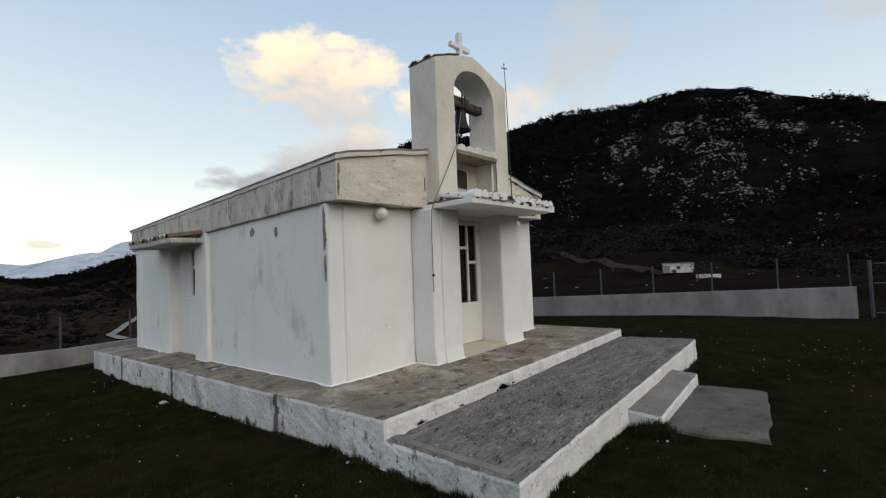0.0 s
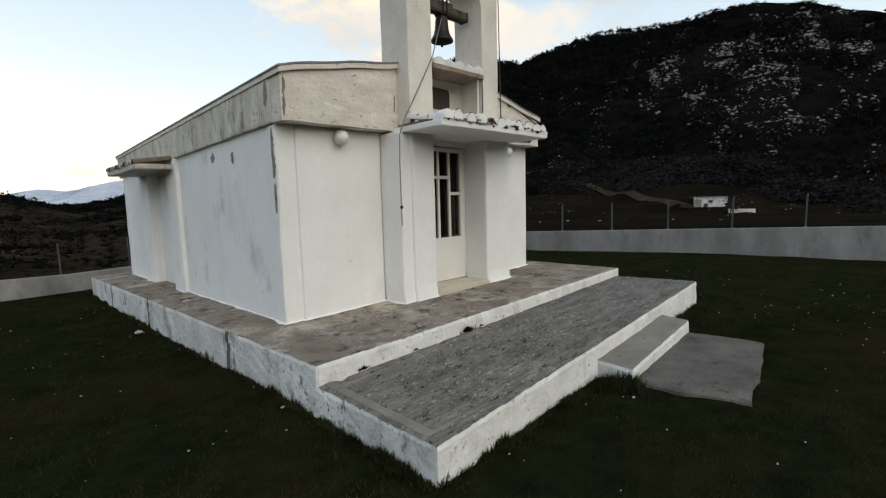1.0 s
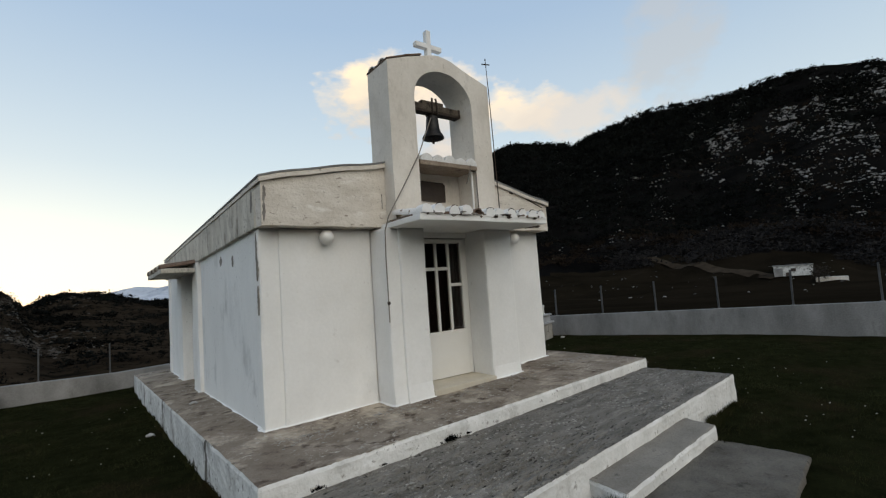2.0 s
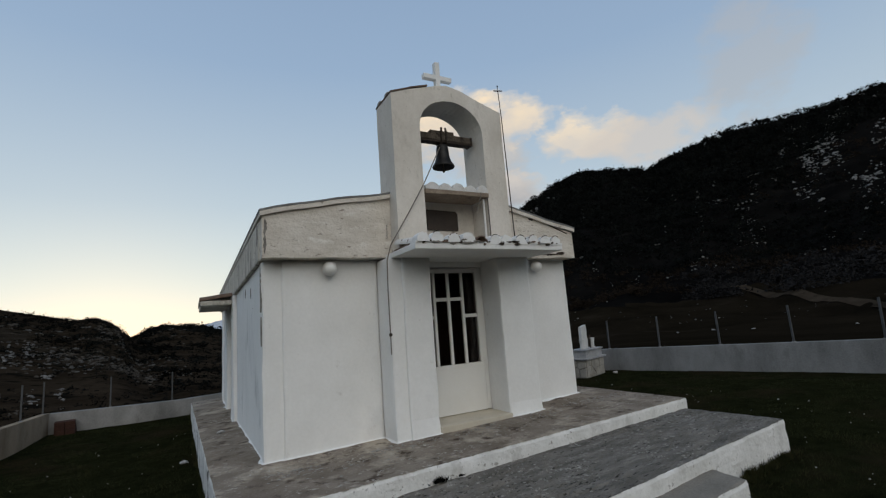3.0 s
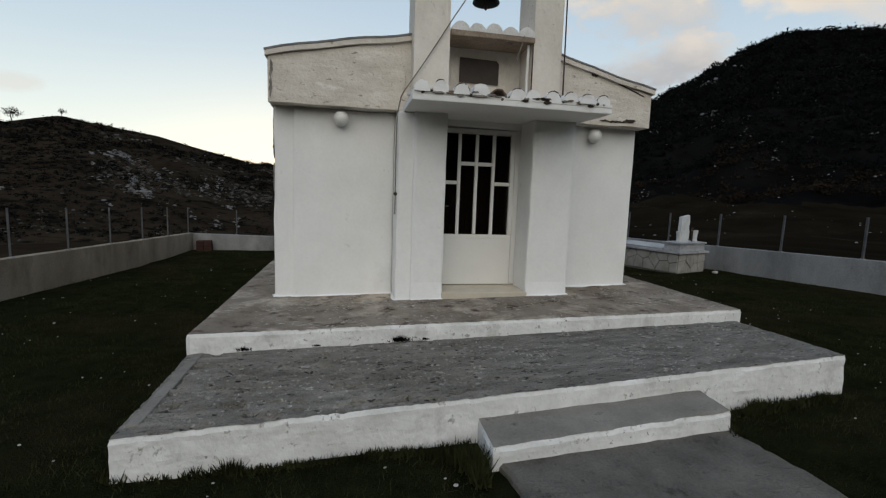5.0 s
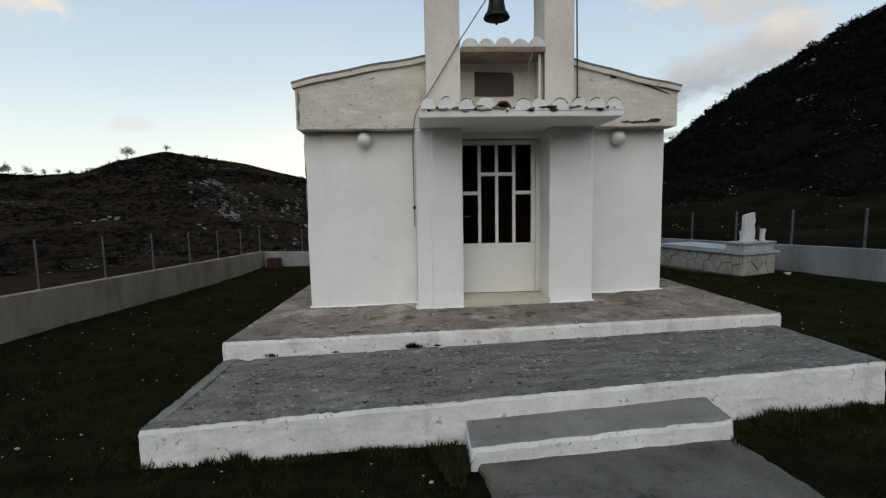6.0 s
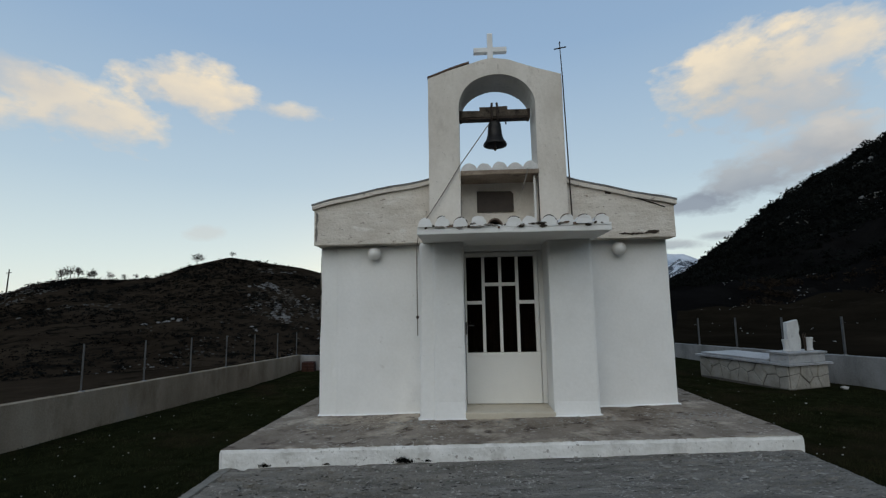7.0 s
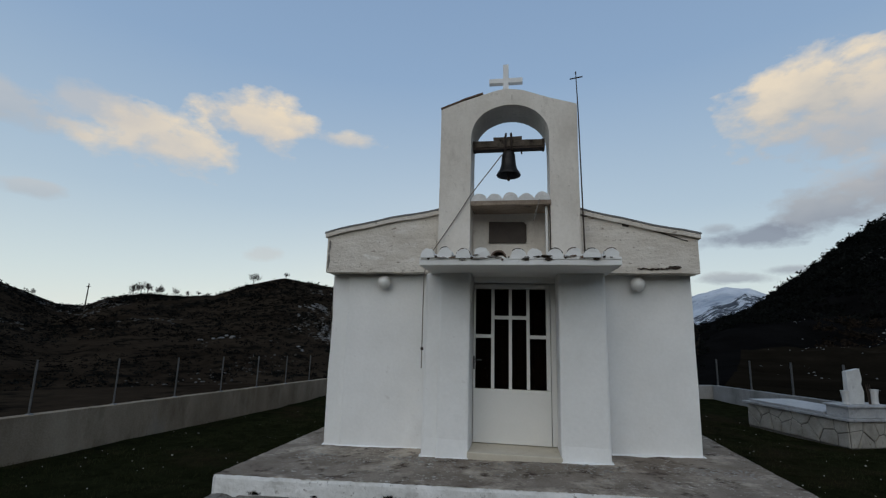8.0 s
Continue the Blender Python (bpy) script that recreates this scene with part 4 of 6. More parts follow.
def chapel_tower():
    x0, x1, xa = 1.462, 3.128, 2.275
    cx, cz, r = 2.318, 3.765, 0.474
    jamb = lambda x, za, zb, n: [(x, za + (zb - za) * k / n) for k in range(n + 1)]
    arch = [(cx + r * math.cos(a), cz + 0.435 * abs(math.sin(a)) ** 0.94) for a in np.linspace(math.pi, 0, 25)[1:-1]]
    outline = [*jamb(x0, 4.175, 2.2, 8), *jamb(cx - r, 2.2, cz, 6), *arch, *jamb(cx + r, cz, 2.2, 6), *jamb(x1, 2.2, 4.165, 8),
               (2.8, 4.265), (xa + 0.2, 4.385), (xa, 4.42), (xa - 0.12, 4.40), (1.72, 4.27)]
    bm = prism(outline, -0.45, 0.05)
    wobble(bm, 0.005, 3)
    tower = part("bell_tower", bm, TOWER, chapel, "rendered open bell tower with an arched opening")
    part("niche_back", block(cx - r + 0.003, cx + r - 0.003, -0.055, 0.06, 2.2, 2.957, 0.0), TOWER, tower)
    # low shelter roof over the niche
    part("ledge", block(1.85, 2.80, -0.475, -0.02, 2.90, 2.962, 0.01, 0.2, 0.004), LEDGE, tower)
    crest(tower, 1.86, 2.79, -0.48, -0.405, 2.957, 0.02, 0.075, 5, 7)
    for i in range(5):
        barrel_tile(tower, 1.95 + i * 0.186, -0.405, 0.02, 2.964, 3.03, 0.082, TILE, 0.02)
    # clay capping on the tower's slopes
    for a, b in (((1.457, 4.183), (1.72, 4.283)), ((1.72, 4.287), (1.99, 4.365))):
        bm = bmesh.new()
        add_hexa(bm, [(a[0], -0.462, a[1] - 0.008), (b[0], -0.462, b[1] - 0.008), (b[0], 0.06, b[1] - 0.008), (a[0], 0.06, a[1] - 0.008)],
                 [(a[0], -0.462, a[1] + 0.012), (b[0], -0.462, b[1] + 0.012), (b[0], 0.06, b[1] + 0.012), (a[0], 0.06, a[1] + 0.012)])
        wobble(bm, 0.008, 4)
        part("coping", bm, CLAY, tower)
    for y in (-0.29, -0.03):
        bm = bmesh.new()
        for k in range(7):
            a0, a1 = math.pi * k / 7, math.pi * (k + 1) / 7
            q = [(1.475, y - 0.085 * math.cos(a), 4.18 + 0.06 * math.sin(a)) for a in (a0, a1)]
            p = [(1.70, y - 0.08 * math.cos(a), 4.268 + 0.06 * math.sin(a)) for a in (a1, a0)]
            bm.faces.new([bm.verts.new(c) for c in (*q, *p)])
        bmesh.ops.remove_doubles(bm, verts=bm.verts[:], dist=0.0005)
        bmesh.ops.solidify(bm, geom=bm.faces[:], thickness=0.014)
        bmesh.ops.recalc_face_normals(bm, faces=bm.faces[:])
        part("roof_tile", bm, TILE, tower)
    pl = prism([(2.05, 2.52), (2.515, 2.515), (2.52, 2.54), (2.52, 2.752), (2.487, 2.785), (2.05, 2.795)], -0.078, -0.057)
    part("plaque", pl, PLAQUE, tower, "dark brown panel with rounded corners set in the niche")
    # drain strip down the niche's edge
    part("downpipe", tube([(2.75, -0.40, 2.23), (2.75, -0.40, 2.895)], 0.016, 8), PVC, tower)
    part("cable", tube([(2.787, -0.456, 2.23), (2.785, -0.456, 2.895)], 0.007), IRON, tower)


def chapel_door():
    y, z0d, zt = -0.005, 0.115, 1.945
    xa, xb = 1.888, 2.745
    door = part("door", block(DOOR_L + 0.006, xb + 0.05, y - 0.02, y + 0.03, z0d, 0.735, 0.006), PVC, chapel, "closed white door with dark upper panes in four columns")
    for x0, x1, z0, z1 in ((DOOR_L + 0.004, xa, 0.738, 2.0), (xb, xb + 0.05, 0.738, 2.0), (xa + 0.002, xb - 0.002, zt, 2.0)):
        part("door_frame", block(x0, x1, y - 0.025, y + 0.03, z0, z1, 0.006), PVC, door)
    part("door_jamb", block(xb + 0.056, DOOR_R + 0.002, y - 0.012, y + 0.05, z0d, 2.012, 0.006), PVC, door)
    wpane = (xb - xa) / 4
    for i, zc in enumerate((1.36, 1.59, 1.59, 1.36)):
        a, b = xa + i * wpane + (0.02 if i else 0.002), xa + (i + 1) * wpane - (0.02 if i < 3 else 0.002)
        if i:
            part("mullion", block(a - 0.04, a - 0.001, y - 0.022, y + 0.02, 0.738, zt - 0.003, 0.006), PVC, door)
        part("glazing_bar", block(a, b, y - 0.02, y + 0.018, zc - 0.022, zc + 0.022, 0.005), PVC, door)
        for z0, z1 in ((0.738, zc - 0.023), (zc + 0.023, zt - 0.003)):
            part("pane", block(a, b, y + 0.002, y + 0.008, z0, z1, 0), GLASS, door).visible_shadow = False
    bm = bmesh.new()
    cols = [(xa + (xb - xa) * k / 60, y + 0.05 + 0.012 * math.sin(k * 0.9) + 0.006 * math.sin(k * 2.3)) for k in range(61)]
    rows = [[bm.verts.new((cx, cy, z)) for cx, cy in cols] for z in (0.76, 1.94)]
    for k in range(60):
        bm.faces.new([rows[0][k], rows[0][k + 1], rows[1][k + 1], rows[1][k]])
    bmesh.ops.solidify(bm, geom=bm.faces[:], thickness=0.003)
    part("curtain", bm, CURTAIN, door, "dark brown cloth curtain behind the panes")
    plate = part("lock_plate", block(1.866, 1.884, y - 0.036, y - 0.0255, 0.96, 1.12, 0.004), STEEL, door)
    part("handle", tube([(1.875, y - 0.035, 1.08), (1.875, y - 0.075, 1.08), (1.905, y - 0.08, 1.078), (1.975, y - 0.08, 1.075)], 0.009), STEEL, plate, "grey metal lever handle")
    part("door_panel_bead", block(DOOR_L + 0.03, xb + 0.03, y - 0.026, y - 0.0205, 0.69, 0.72, 0.002), PVC, door)
    part("threshold", block(DOOR_L - 0.012, DOOR_R + 0.012, -0.47, 0.05, 0.02, 0.108, 0.012, 0.15, 0.004), SILL, chapel)


def chapel_window():
    x = 0.17
    win = part("window", block(x - 0.03, x + 0.03, 4.25, 4.30, 0.90, 1.86, 0.005), PVC, chapel, "narrow white-framed window in a recess")
    part("window_frame", block(x - 0.03, x + 0.03, 4.73, 4.78, 0.90, 1.86, 0.005), PVC, win)
    for z in (0.90, 1.45, 1.81):
        part("window_frame", block(x - 0.028, x + 0.028, 4.301, 4.729, z, z + 0.05, 0.005), PVC, win)
    for z0, z1 in ((0.951, 1.449), (1.501, 1.809)):
        part("pane", block(x, x + 0.006, 4.301, 4.729, z0, z1, 0), DARKGLASS, win)
    bm = block(-0.56, -0.066, 3.6, 5.95, 1.865, 1.945, 0.015, 0.3, 0.01)
    can = part("window_canopy", bm, STAINED, chapel, "small weathered concrete canopy over the side window")
    for i in range(11):
        y = 3.72 + i * 0.212
        bm = bmesh.new()
        for j in range(7):
            a0, a1 = math.pi * j / 7, math.pi * (j + 1) / 7
            q = [(-0.58, y - 0.085 * math.cos(a), 1.945 + 0.06 * math.sin(a)) for a in (a0, a1)]
            p = [(-0.06, y - 0.085 * math.cos(a), 2.02 + 0.06 * math.sin(a)) for a in (a1, a0)]
            bm.faces.new([bm.verts.new(c) for c in (*q, *p)])
        bmesh.ops.remove_doubles(bm, verts=bm.verts[:], dist=0.0005)
        bmesh.ops.solidify(bm, geom=bm.faces[:], thickness=0.012)
        bmesh.ops.recalc_face_normals(bm, faces=bm.faces[:])
        part("roof_tile", bm, STAINED if i % 3 else CLAY, can)


def wash_spill(points, seed):
    """Whitewash that has run from the wall's foot on to the terrace, with a ragged edge."""
    bm = bmesh.new()
    rows = []
    pts = [Vector((*p, 0)) for p in points]
    for a, b in zip(pts, pts[1:]):
        d = (b - a).normalized()
        out = Vector((d.y, -d.x, 0))
        n = max(3, int((b - a).length / 0.025))
        for k in range(n + 1):
            p = a.lerp(b, k / n)
            w = 0.007 + 0.07 * max(0.0, noise.noise(p * 3.3 + Vector((seed, 0, 0))) + 0.12) ** 1.5 + 0.014 * abs(noise.noise(p * 19))
            q = p + out * w
            rows.append((bm.verts.new((*(p - out * 0.03).xy, float(terrace_z(p.x, p.y)) + 0.012)), bm.verts.new((*p.xy, float(terrace_z(p.x, p.y)) + 0.012)), bm.verts.new((*q.xy, float(terrace_z(q.x, q.y)) + 0.001))))
    for r0, r1 in zip(rows, rows[1:]):
        for k in range(2):
            bm.faces.new([r0[k], r1[k], r1[k + 1], r0[k + 1]])
    bmesh.ops.recalc_face_normals(bm, faces=bm.faces[:])
    part("whitewash_spill", bm, PLASTER, chapel)


def chip(name, axis, at, c, size, mat, seed, thick=0.004, n=18):
    """A patch of fallen plaster on a wall face: axis x or y, the face's place, its centre and half sizes."""
    rnd = random.Random(seed)
    bm = bmesh.new()
    rim = []
    for k in range(n):
        a = math.tau * k / n
        f = rnd.uniform(0.65, 1.1)
        p, z = c[0] + size[0] * f * math.cos(a), c[1] + size[1] * f * math.sin(a)
        rim.append(bm.verts.new((at, p, z) if axis == "x" else (p, at, z)))
    f = bm.faces.new(rim)
    ext = bmesh.ops.extrude_face_region(bm, geom=[f], use_keep_orig=True)
    for g in ext["geom"]:
        if isinstance(g, bmesh.types.BMVert):
            g.co += Vector((-thick, 0, 0)) if axis == "x" else Vector((0, -thick, 0))
    bmesh.ops.recalc_face_normals(bm, faces=bm.faces[:])
    part(name, bm, mat, chapel)


def peel(axis, at, p0, p1, z0, z1, seed, thick=0.003):
    """A tall ragged strip where the plaster has peeled off."""
    n = int((z1 - z0) / 0.018)
    left, right = [], []
    for k in range(n + 1):
        z = z0 + (z1 - z0) * k / n
        t = max(0.0, math.sin(math.pi * k / n)) ** 0.5
        c, h = (p0 + p1) / 2 + 0.3 * (p1 - p0) * noise.noise(Vector((seed, z * 5, 0))), (p1 - p0) / 2 * t
        left.append((c - h * (0.5 + 0.9 * abs(noise.noise(Vector((seed + 3, z * 14, 0))))), z))
        right.append((c + h * (0.5 + 0.9 * abs(noise.noise(Vector((seed + 7, z * 17, 0))))), z))
    bm = bmesh.new()
    place = lambda q, o: (at - o, q[0], q[1]) if axis == "x" else (q[0], at - o, q[1])
    for k in range(n):
        quad = [left[k], right[k], right[k + 1], left[k + 1]]
        lo, hi = [bm.verts.new(place(q, -0.01)) for q in quad], [bm.verts.new(place(q, thick)) for q in quad]
        bm.faces.new(hi)
        for i in range(4):
            j = (i + 1) % 4
            bm.faces.new([lo[i], lo[j], hi[j], hi[i]])
    bmesh.ops.remove_doubles(bm, verts=bm.verts[:], dist=0.0003)
    bmesh.ops.recalc_face_normals(bm, faces=bm.faces[:])
    part("peeled_patch", bm, BAREPLASTER, chapel)


def crack(points, at, width, seed):
    rnd = random.Random(seed)
    top, low = [], []
    for (xa, za), (xb, zb) in zip(points, points[1:]):
        for k in range(8):
            f = k / 8
            x, z = xa + (xb - xa) * f, za + (zb - za) * f + rnd.uniform(-0.006, 0.006)
            w = width * rnd.uniform(0.3, 1.3)
            top.append((x, z + w / 2))
            low.append((x, z - w / 2))
    part("crack", prism(low + top[::-1], at - 0.006, at + 0.02), CRACK, chapel)


def chapel_wear():
    wash_spill([(-0.022, 7.3), (-0.022, 6.02)], 3)
    wash_spill([(-0.052, 6.0), (-0.052, 5.4)], 4)
    wash_spill([(-0.062, 4.05), (-0.062, 3.5)], 5)
    wash_spill([(0.0, 3.48), (0.0, 0.16)], 6)
    wash_spill([(-0.02, 0.14), (-0.02, -0.004), (0.17, -0.004), (0.18, -0.04), (1.31, -0.04)], 7)
    wash_spill([(1.315, -0.03), (1.315, -0.43), (1.5, -0.43), (1.5, -0.465), (1.86, -0.465)], 8)
    wash_spill([(2.86, -0.465), (3.39, -0.465), (3.39, -0.02), (4.45, -0.02), (4.45, 1.0)], 9)
    chip("plaster_chip", "x", -0.001, (1.24, 1.86), (0.05, 0.085), BAREPLASTER, 1)
    chip("plaster_chip", "x", -0.001, (1.93, 1.91), (0.075, 0.07), BAREPLASTER, 2)
    peel("x", -0.024, 0.02, 0.10, 1.55, 2.08, 1)
    peel("x", -0.024, 0.03, 0.075, 1.18, 1.5, 2)
    peel("y", -0.2345, -0.03, 0.01, 2.16, 2.38, 3)
    peel("y", -0.2345, -0.028, 0.015, 2.36, 2.55, 4)
    peel("x", -0.048, 0.03, 0.16, 2.3, 2.55, 5)
    crack([(3.15, 2.82), (3.3, 2.80), (3.65, 2.725), (3.97, 2.625), (4.4, 2.47)], -0.236, 0.010, 3)
    chip("crack", "y", -0.234, (3.68, 2.70), (0.055, 0.03), CRACK, 33, 0.006)
    crack([(3.78, 2.175), (3.95, 2.165), (4.1, 2.17), (4.28, 2.19)], -0.236, 0.022, 4)
    chip("crack", "y", -0.234, (4.18, 2.185), (0.09, 0.022), CRACK, 34, 0.006)
    crack([(1.40, 2.35), (1.405, 2.55)], -0.236, 0.008, 6)


chapel_walls()
chapel_porch()
chapel_wear()
chapel_roof()
chapel_canopy()
chapel_tower()
chapel_door()
chapel_window()


# ---- things on the chapel ----
def roof_cross():
    e = thing("roof_cross", "plain white concrete cross on the tower's apex", "cross", (2.268, -0.23, 4.412))
    part("upright", block(-0.035, 0.035, -0.04, 0.04, 0, 0.45, 0.006), PLASTER, e)
    part("crossbar", block(-0.215, 0.215, -0.038, 0.038, 0.19, 0.255, 0.006), PLASTER, e)


def metal_cross():
    e = thing("metal_cross", "thin dark iron rod topped by a small cross beside the tower", "cross")
    part("rod", tube([(3.165, -0.475, 2.22), (3.15, -0.472, 3.2), (3.136, -0.467, 4.1), (3.122, -0.46, 4.57)], [0.009, 0.008, 0.007, 0.005]), IRON, e)
    part("crossbar", tube([(3.05, -0.46, 4.485), (3.2, -0.46, 4.51)], 0.008), IRON, e)
    part("tip", tube([(3.123, -0.46, 4.56), (3.123, -0.46, 4.585)], [0.012, 0.004]), IRON, e)


def church_bell():
    e = thing("church_bell", "dark bronze bell hung from a weathered timber yoke in the tower", "bell", (2.3, -0.18, 3.775))
    prof = [(0.05, -0.085), (0.072, -0.10), (0.084, -0.14), (0.088, -0.20), (0.095, -0.27), (0.112, -0.33), (0.142, -0.375), (0.153, -0.40), (0.15, -0.41), (0.138, -0.405), (0.105, -0.34), (0.075, -0.24), (0.06, -0.15)]
    part("bell_body", lathe(prof, 32), BRONZE, e, smooth=True)
    part("clapper", lathe([(0.006, -0.48), (0.018, -0.47), (0.018, -0.435), (0.008, -0.42), (0.006, -0.2)], 10), IRON, e)
    part("yoke", block(-0.45, 0.448, -0.065, 0.065, -0.045, 0.045, 0.008, 0.08, 0.007), TIMBER, e, "split weathered timber beam")
    part("yoke_plate", block(-0.44, 0.438, -0.06, 0.06, -0.07, -0.047, 0.004), IRON, e)
    for x in (-0.453, 0.42):
        part("end_cap", block(x, x + 0.033, -0.07, 0.07, -0.074, 0.049, 0.005), IRON, e)
    part("yoke_block", block(-0.19, 0.17, -0.055, 0.055, 0.046, 0.098, 0.008, 0.05, 0.008), TIMBER, e)
    for x in (-0.038, 0.038):
        for y in (-0.075, 0.075):
            part("strap", tube([(x, y * 0.6, -0.1), (x, y, -0.06), (x, y, 0.07), (x * 0.8, y * 0.9, 0.135)], 0.015), IRON, e)
        part("hanger", tube([(x, -0.075, 0.075), (x, 0.075, 0.075)], 0.012), IRON, e)
    part("crown", tube([(-0.05, 0, -0.04), (-0.045, 0, -0.09), (0.045, 0, -0.09), (0.05, 0, -0.04)], 0.017), BRONZE, e)
    pts = [(0.085 * (1 - math.cos(a)), 0.075 + 0.08 * (1 - math.cos(a)), 0.04 + 0.09 * math.sin(a) - 0.035 * (1 - math.cos(a))) for a in np.linspace(0, math.pi, 12)]
    part("ringing_arm", tube(pts, 0.010), IRON, e, "bent iron ringing arm")
    

def bell_rope():
    e = thing("bell_rope", "grey bell rope running over the canopy and hanging beside the porch", "rope")
    a, m, b = Vector((2.22, -0.26, 3.62)), Vector((1.845, -0.465, 3.03)), Vector((1.36, -0.5, 2.27))
    pts = [a.lerp(m, i / 7) for i in range(7)] + [m.lerp(b, i / 6) + Vector((0, 0, -0.012 * math.sin(math.pi * i / 6))) for i in range(7)]
    pts += [Vector((1.335, -0.49, 2.22)), Vector((1.302, -0.44, 2.05)), Vector((1.298, -0.43, 1.7)), Vector((1.30, -0.43, 1.2)), Vector((1.30, -0.43, 0.98))]
    part("cord", tube(pts, 0.007, 6), ROPE, e)
    part("loose_end", tube([(2.665, -0.49, 2.96), (2.65, -0.495, 2.90), (2.615, -0.48, 2.78), (2.59, -0.47, 2.70)], 0.006), ROPE, e)
    bm = bmesh.new()
    bmesh.ops.create_icosphere(bm, subdivisions=2, radius=0.02, matrix=Matrix.Translation((1.30, -0.43, 1.2)))
    wobble(bm, 0.006, 40)
    part("knot", bm, IRON, e)


def wall_lamp(x, y, z):
    e = thing("wall_lamp", "white opal globe lamp fixed to the chapel front", "lamp", (x, y, z), group="globe lamps on the front")
    bm = bmesh.new()
    bmesh.ops.create_uvsphere(bm, u_segments=24, v_segments=14, radius=0.085, matrix=Matrix.Translation((0, -0.085, 0)))
    part("globe", bm, LAMPGLASS, e, smooth=True)
    bm = lathe([(0.05, 0), (0.055, 0.01), (0.05, 0.03)], 20)
    bmesh.ops.rotate(bm, verts=bm.verts[:], matrix=Matrix.Rotation(radians(90), 3, "X"))
    part("base", bm, PVC, e)


roof_cross()
metal_cross()
church_bell()
bell_rope()
wall_lamp(0.715, -0.028, 2.008)
wall_lamp(3.81, 0, 2.005)


# ---- grave ----
def grave():
    e = thing("grave", "stone-clad grave with a grey marble slab and broken white headstone", "grave", (7.8, 3.16, -0.14))
    e.rotation_euler = (0, 0, radians(19))
    w, l = 0.98, 2.05
    part("plinth", block(0, w, 0, l, -0.4, 0.24, 0.01), MORTAR, e)
    part("cover_slab", block(-0.065, w + 0.065, -0.065, l + 0.065, 0.243, 0.285, 0.006), MARBLE, e)
    part("kerb", block(0.0, w, 0.42, l - 0.04, 0.288, 0.33, 0.006), MARBLE, e)
    part("tier", block(0.03, w - 0.04, 0.0, 0.385, 0.288, 0.45, 0.006), MARBLE, e)
    part("tier_top", block(0.0, w - 0.01, -0.03, 0.415, 0.453, 0.485, 0.006), MARBLE, e)
    bm = prism([(0.3, 0.48), (0.62, 0.48), (0.64, 0.70), (0.60, 0.82), (0.63, 0.90), (0.60, 1.08), (0.32, 1.03)], 0.2, 0.27)
    part("headstone", bm, HEADSTONE, e, "chipped white headstone")
    for x, h in ((0.20, 0.23), (0.79, 0.25)):
        bm = lathe([(0.052, 0), (0.062, 0.012), (0.056, 0.03), (0.05, 0.05), (0.054, h * 0.6), (0.068, h - 0.012), (0.070, h), (0.055, h), (0.04, h - 0.05)], 8)
        bmesh.ops.translate(bm, verts=bm.verts[:], vec=(x, 0.16, 0.486))
        part("vase", bm, HEADSTONE, e, "flared white marble grave vase")
    for k in range(5):
        part("dry_stem", tube([(0.68 + 0.01 * k, 0.17, 0.487), (0.665 + 0.012 * k, 0.165, 0.62), (0.64 + 0.022 * k, 0.16 + 0.01 * (k % 2), 0.80 + 0.015 * (k % 3))], 0.006, 5), CRACK, e)
    rnd = random.Random(8)

    def stones(origin, ux, length, out):
        """Crazy-paved facing: each stone is the cell round its seed, a little shrunk."""
        low, high = -0.19, 0.235
        seeds = [(length * (i + rnd.uniform(0.1, 0.9)) / cols, low + (high - low) * (j + rnd.uniform(0.1, 0.9)) / 2) for cols in (max(2, round(length / 0.27)),) for i in range(cols) for j in range(2)]
        for sx, sz in seeds:
            cell = [(0, low), (length, low), (length, high), (0, high)]
            for qx, qz in seeds:
                if (qx, qz) == (sx, sz):
                    continue
                mx, mz, dx, dz = (sx + qx) / 2, (sz + qz) / 2, qx - sx, qz - sz
                side = lambda p: (p[0] - mx) * dx + (p[1] - mz) * dz
                cut_cell = []
                for p, q in zip(cell, cell[1:] + cell[:1]):
                    a, b = side(p), side(q)
                    if a <= 0:
                        cut_cell.append(p)
                    if a * b < 0:
                        cut_cell.append((p[0] + (q[0] - p[0]) * a / (a - b), p[1] + (q[1] - p[1]) * a / (a - b)))
                cell = cut_cell
            if len(cell) < 3:
                continue
            cx, cz = sum(p[0] for p in cell) / len(cell), sum(p[1] for p in cell) / len(cell)
            proud = rnd.uniform(0.012, 0.026)
            bm = bmesh.new()
            rings = []
            for f, depth in ((0.93, -0.02), (0.93, proud * 0.6), (0.84, proud)):
                rings.append([bm.verts.new(Vector(origin) + Vector(ux) * (cx + (x - cx) * f) + Vector((0, 0, cz + (z - cz) * f)) + Vector(out) * depth) for x, z in cell])
            for r0, r1 in zip(rings, rings[1:]):
                for k in range(len(cell)):
                    bm.faces.new([r0[k], r0[(k + 1) % len(cell)], r1[(k + 1) % len(cell)], r1[k]])
            bm.faces.new(rings[-1])
            bmesh.ops.recalc_face_normals(bm, faces=bm.faces[:])
            part("stone", bm, CLAD, e)
    stones((0, 0, 0), (1, 0, 0), w, (0, -1, 0))
    stones((0, 0, 0), (0, 1, 0), l, (-1, 0, 0))


grave()


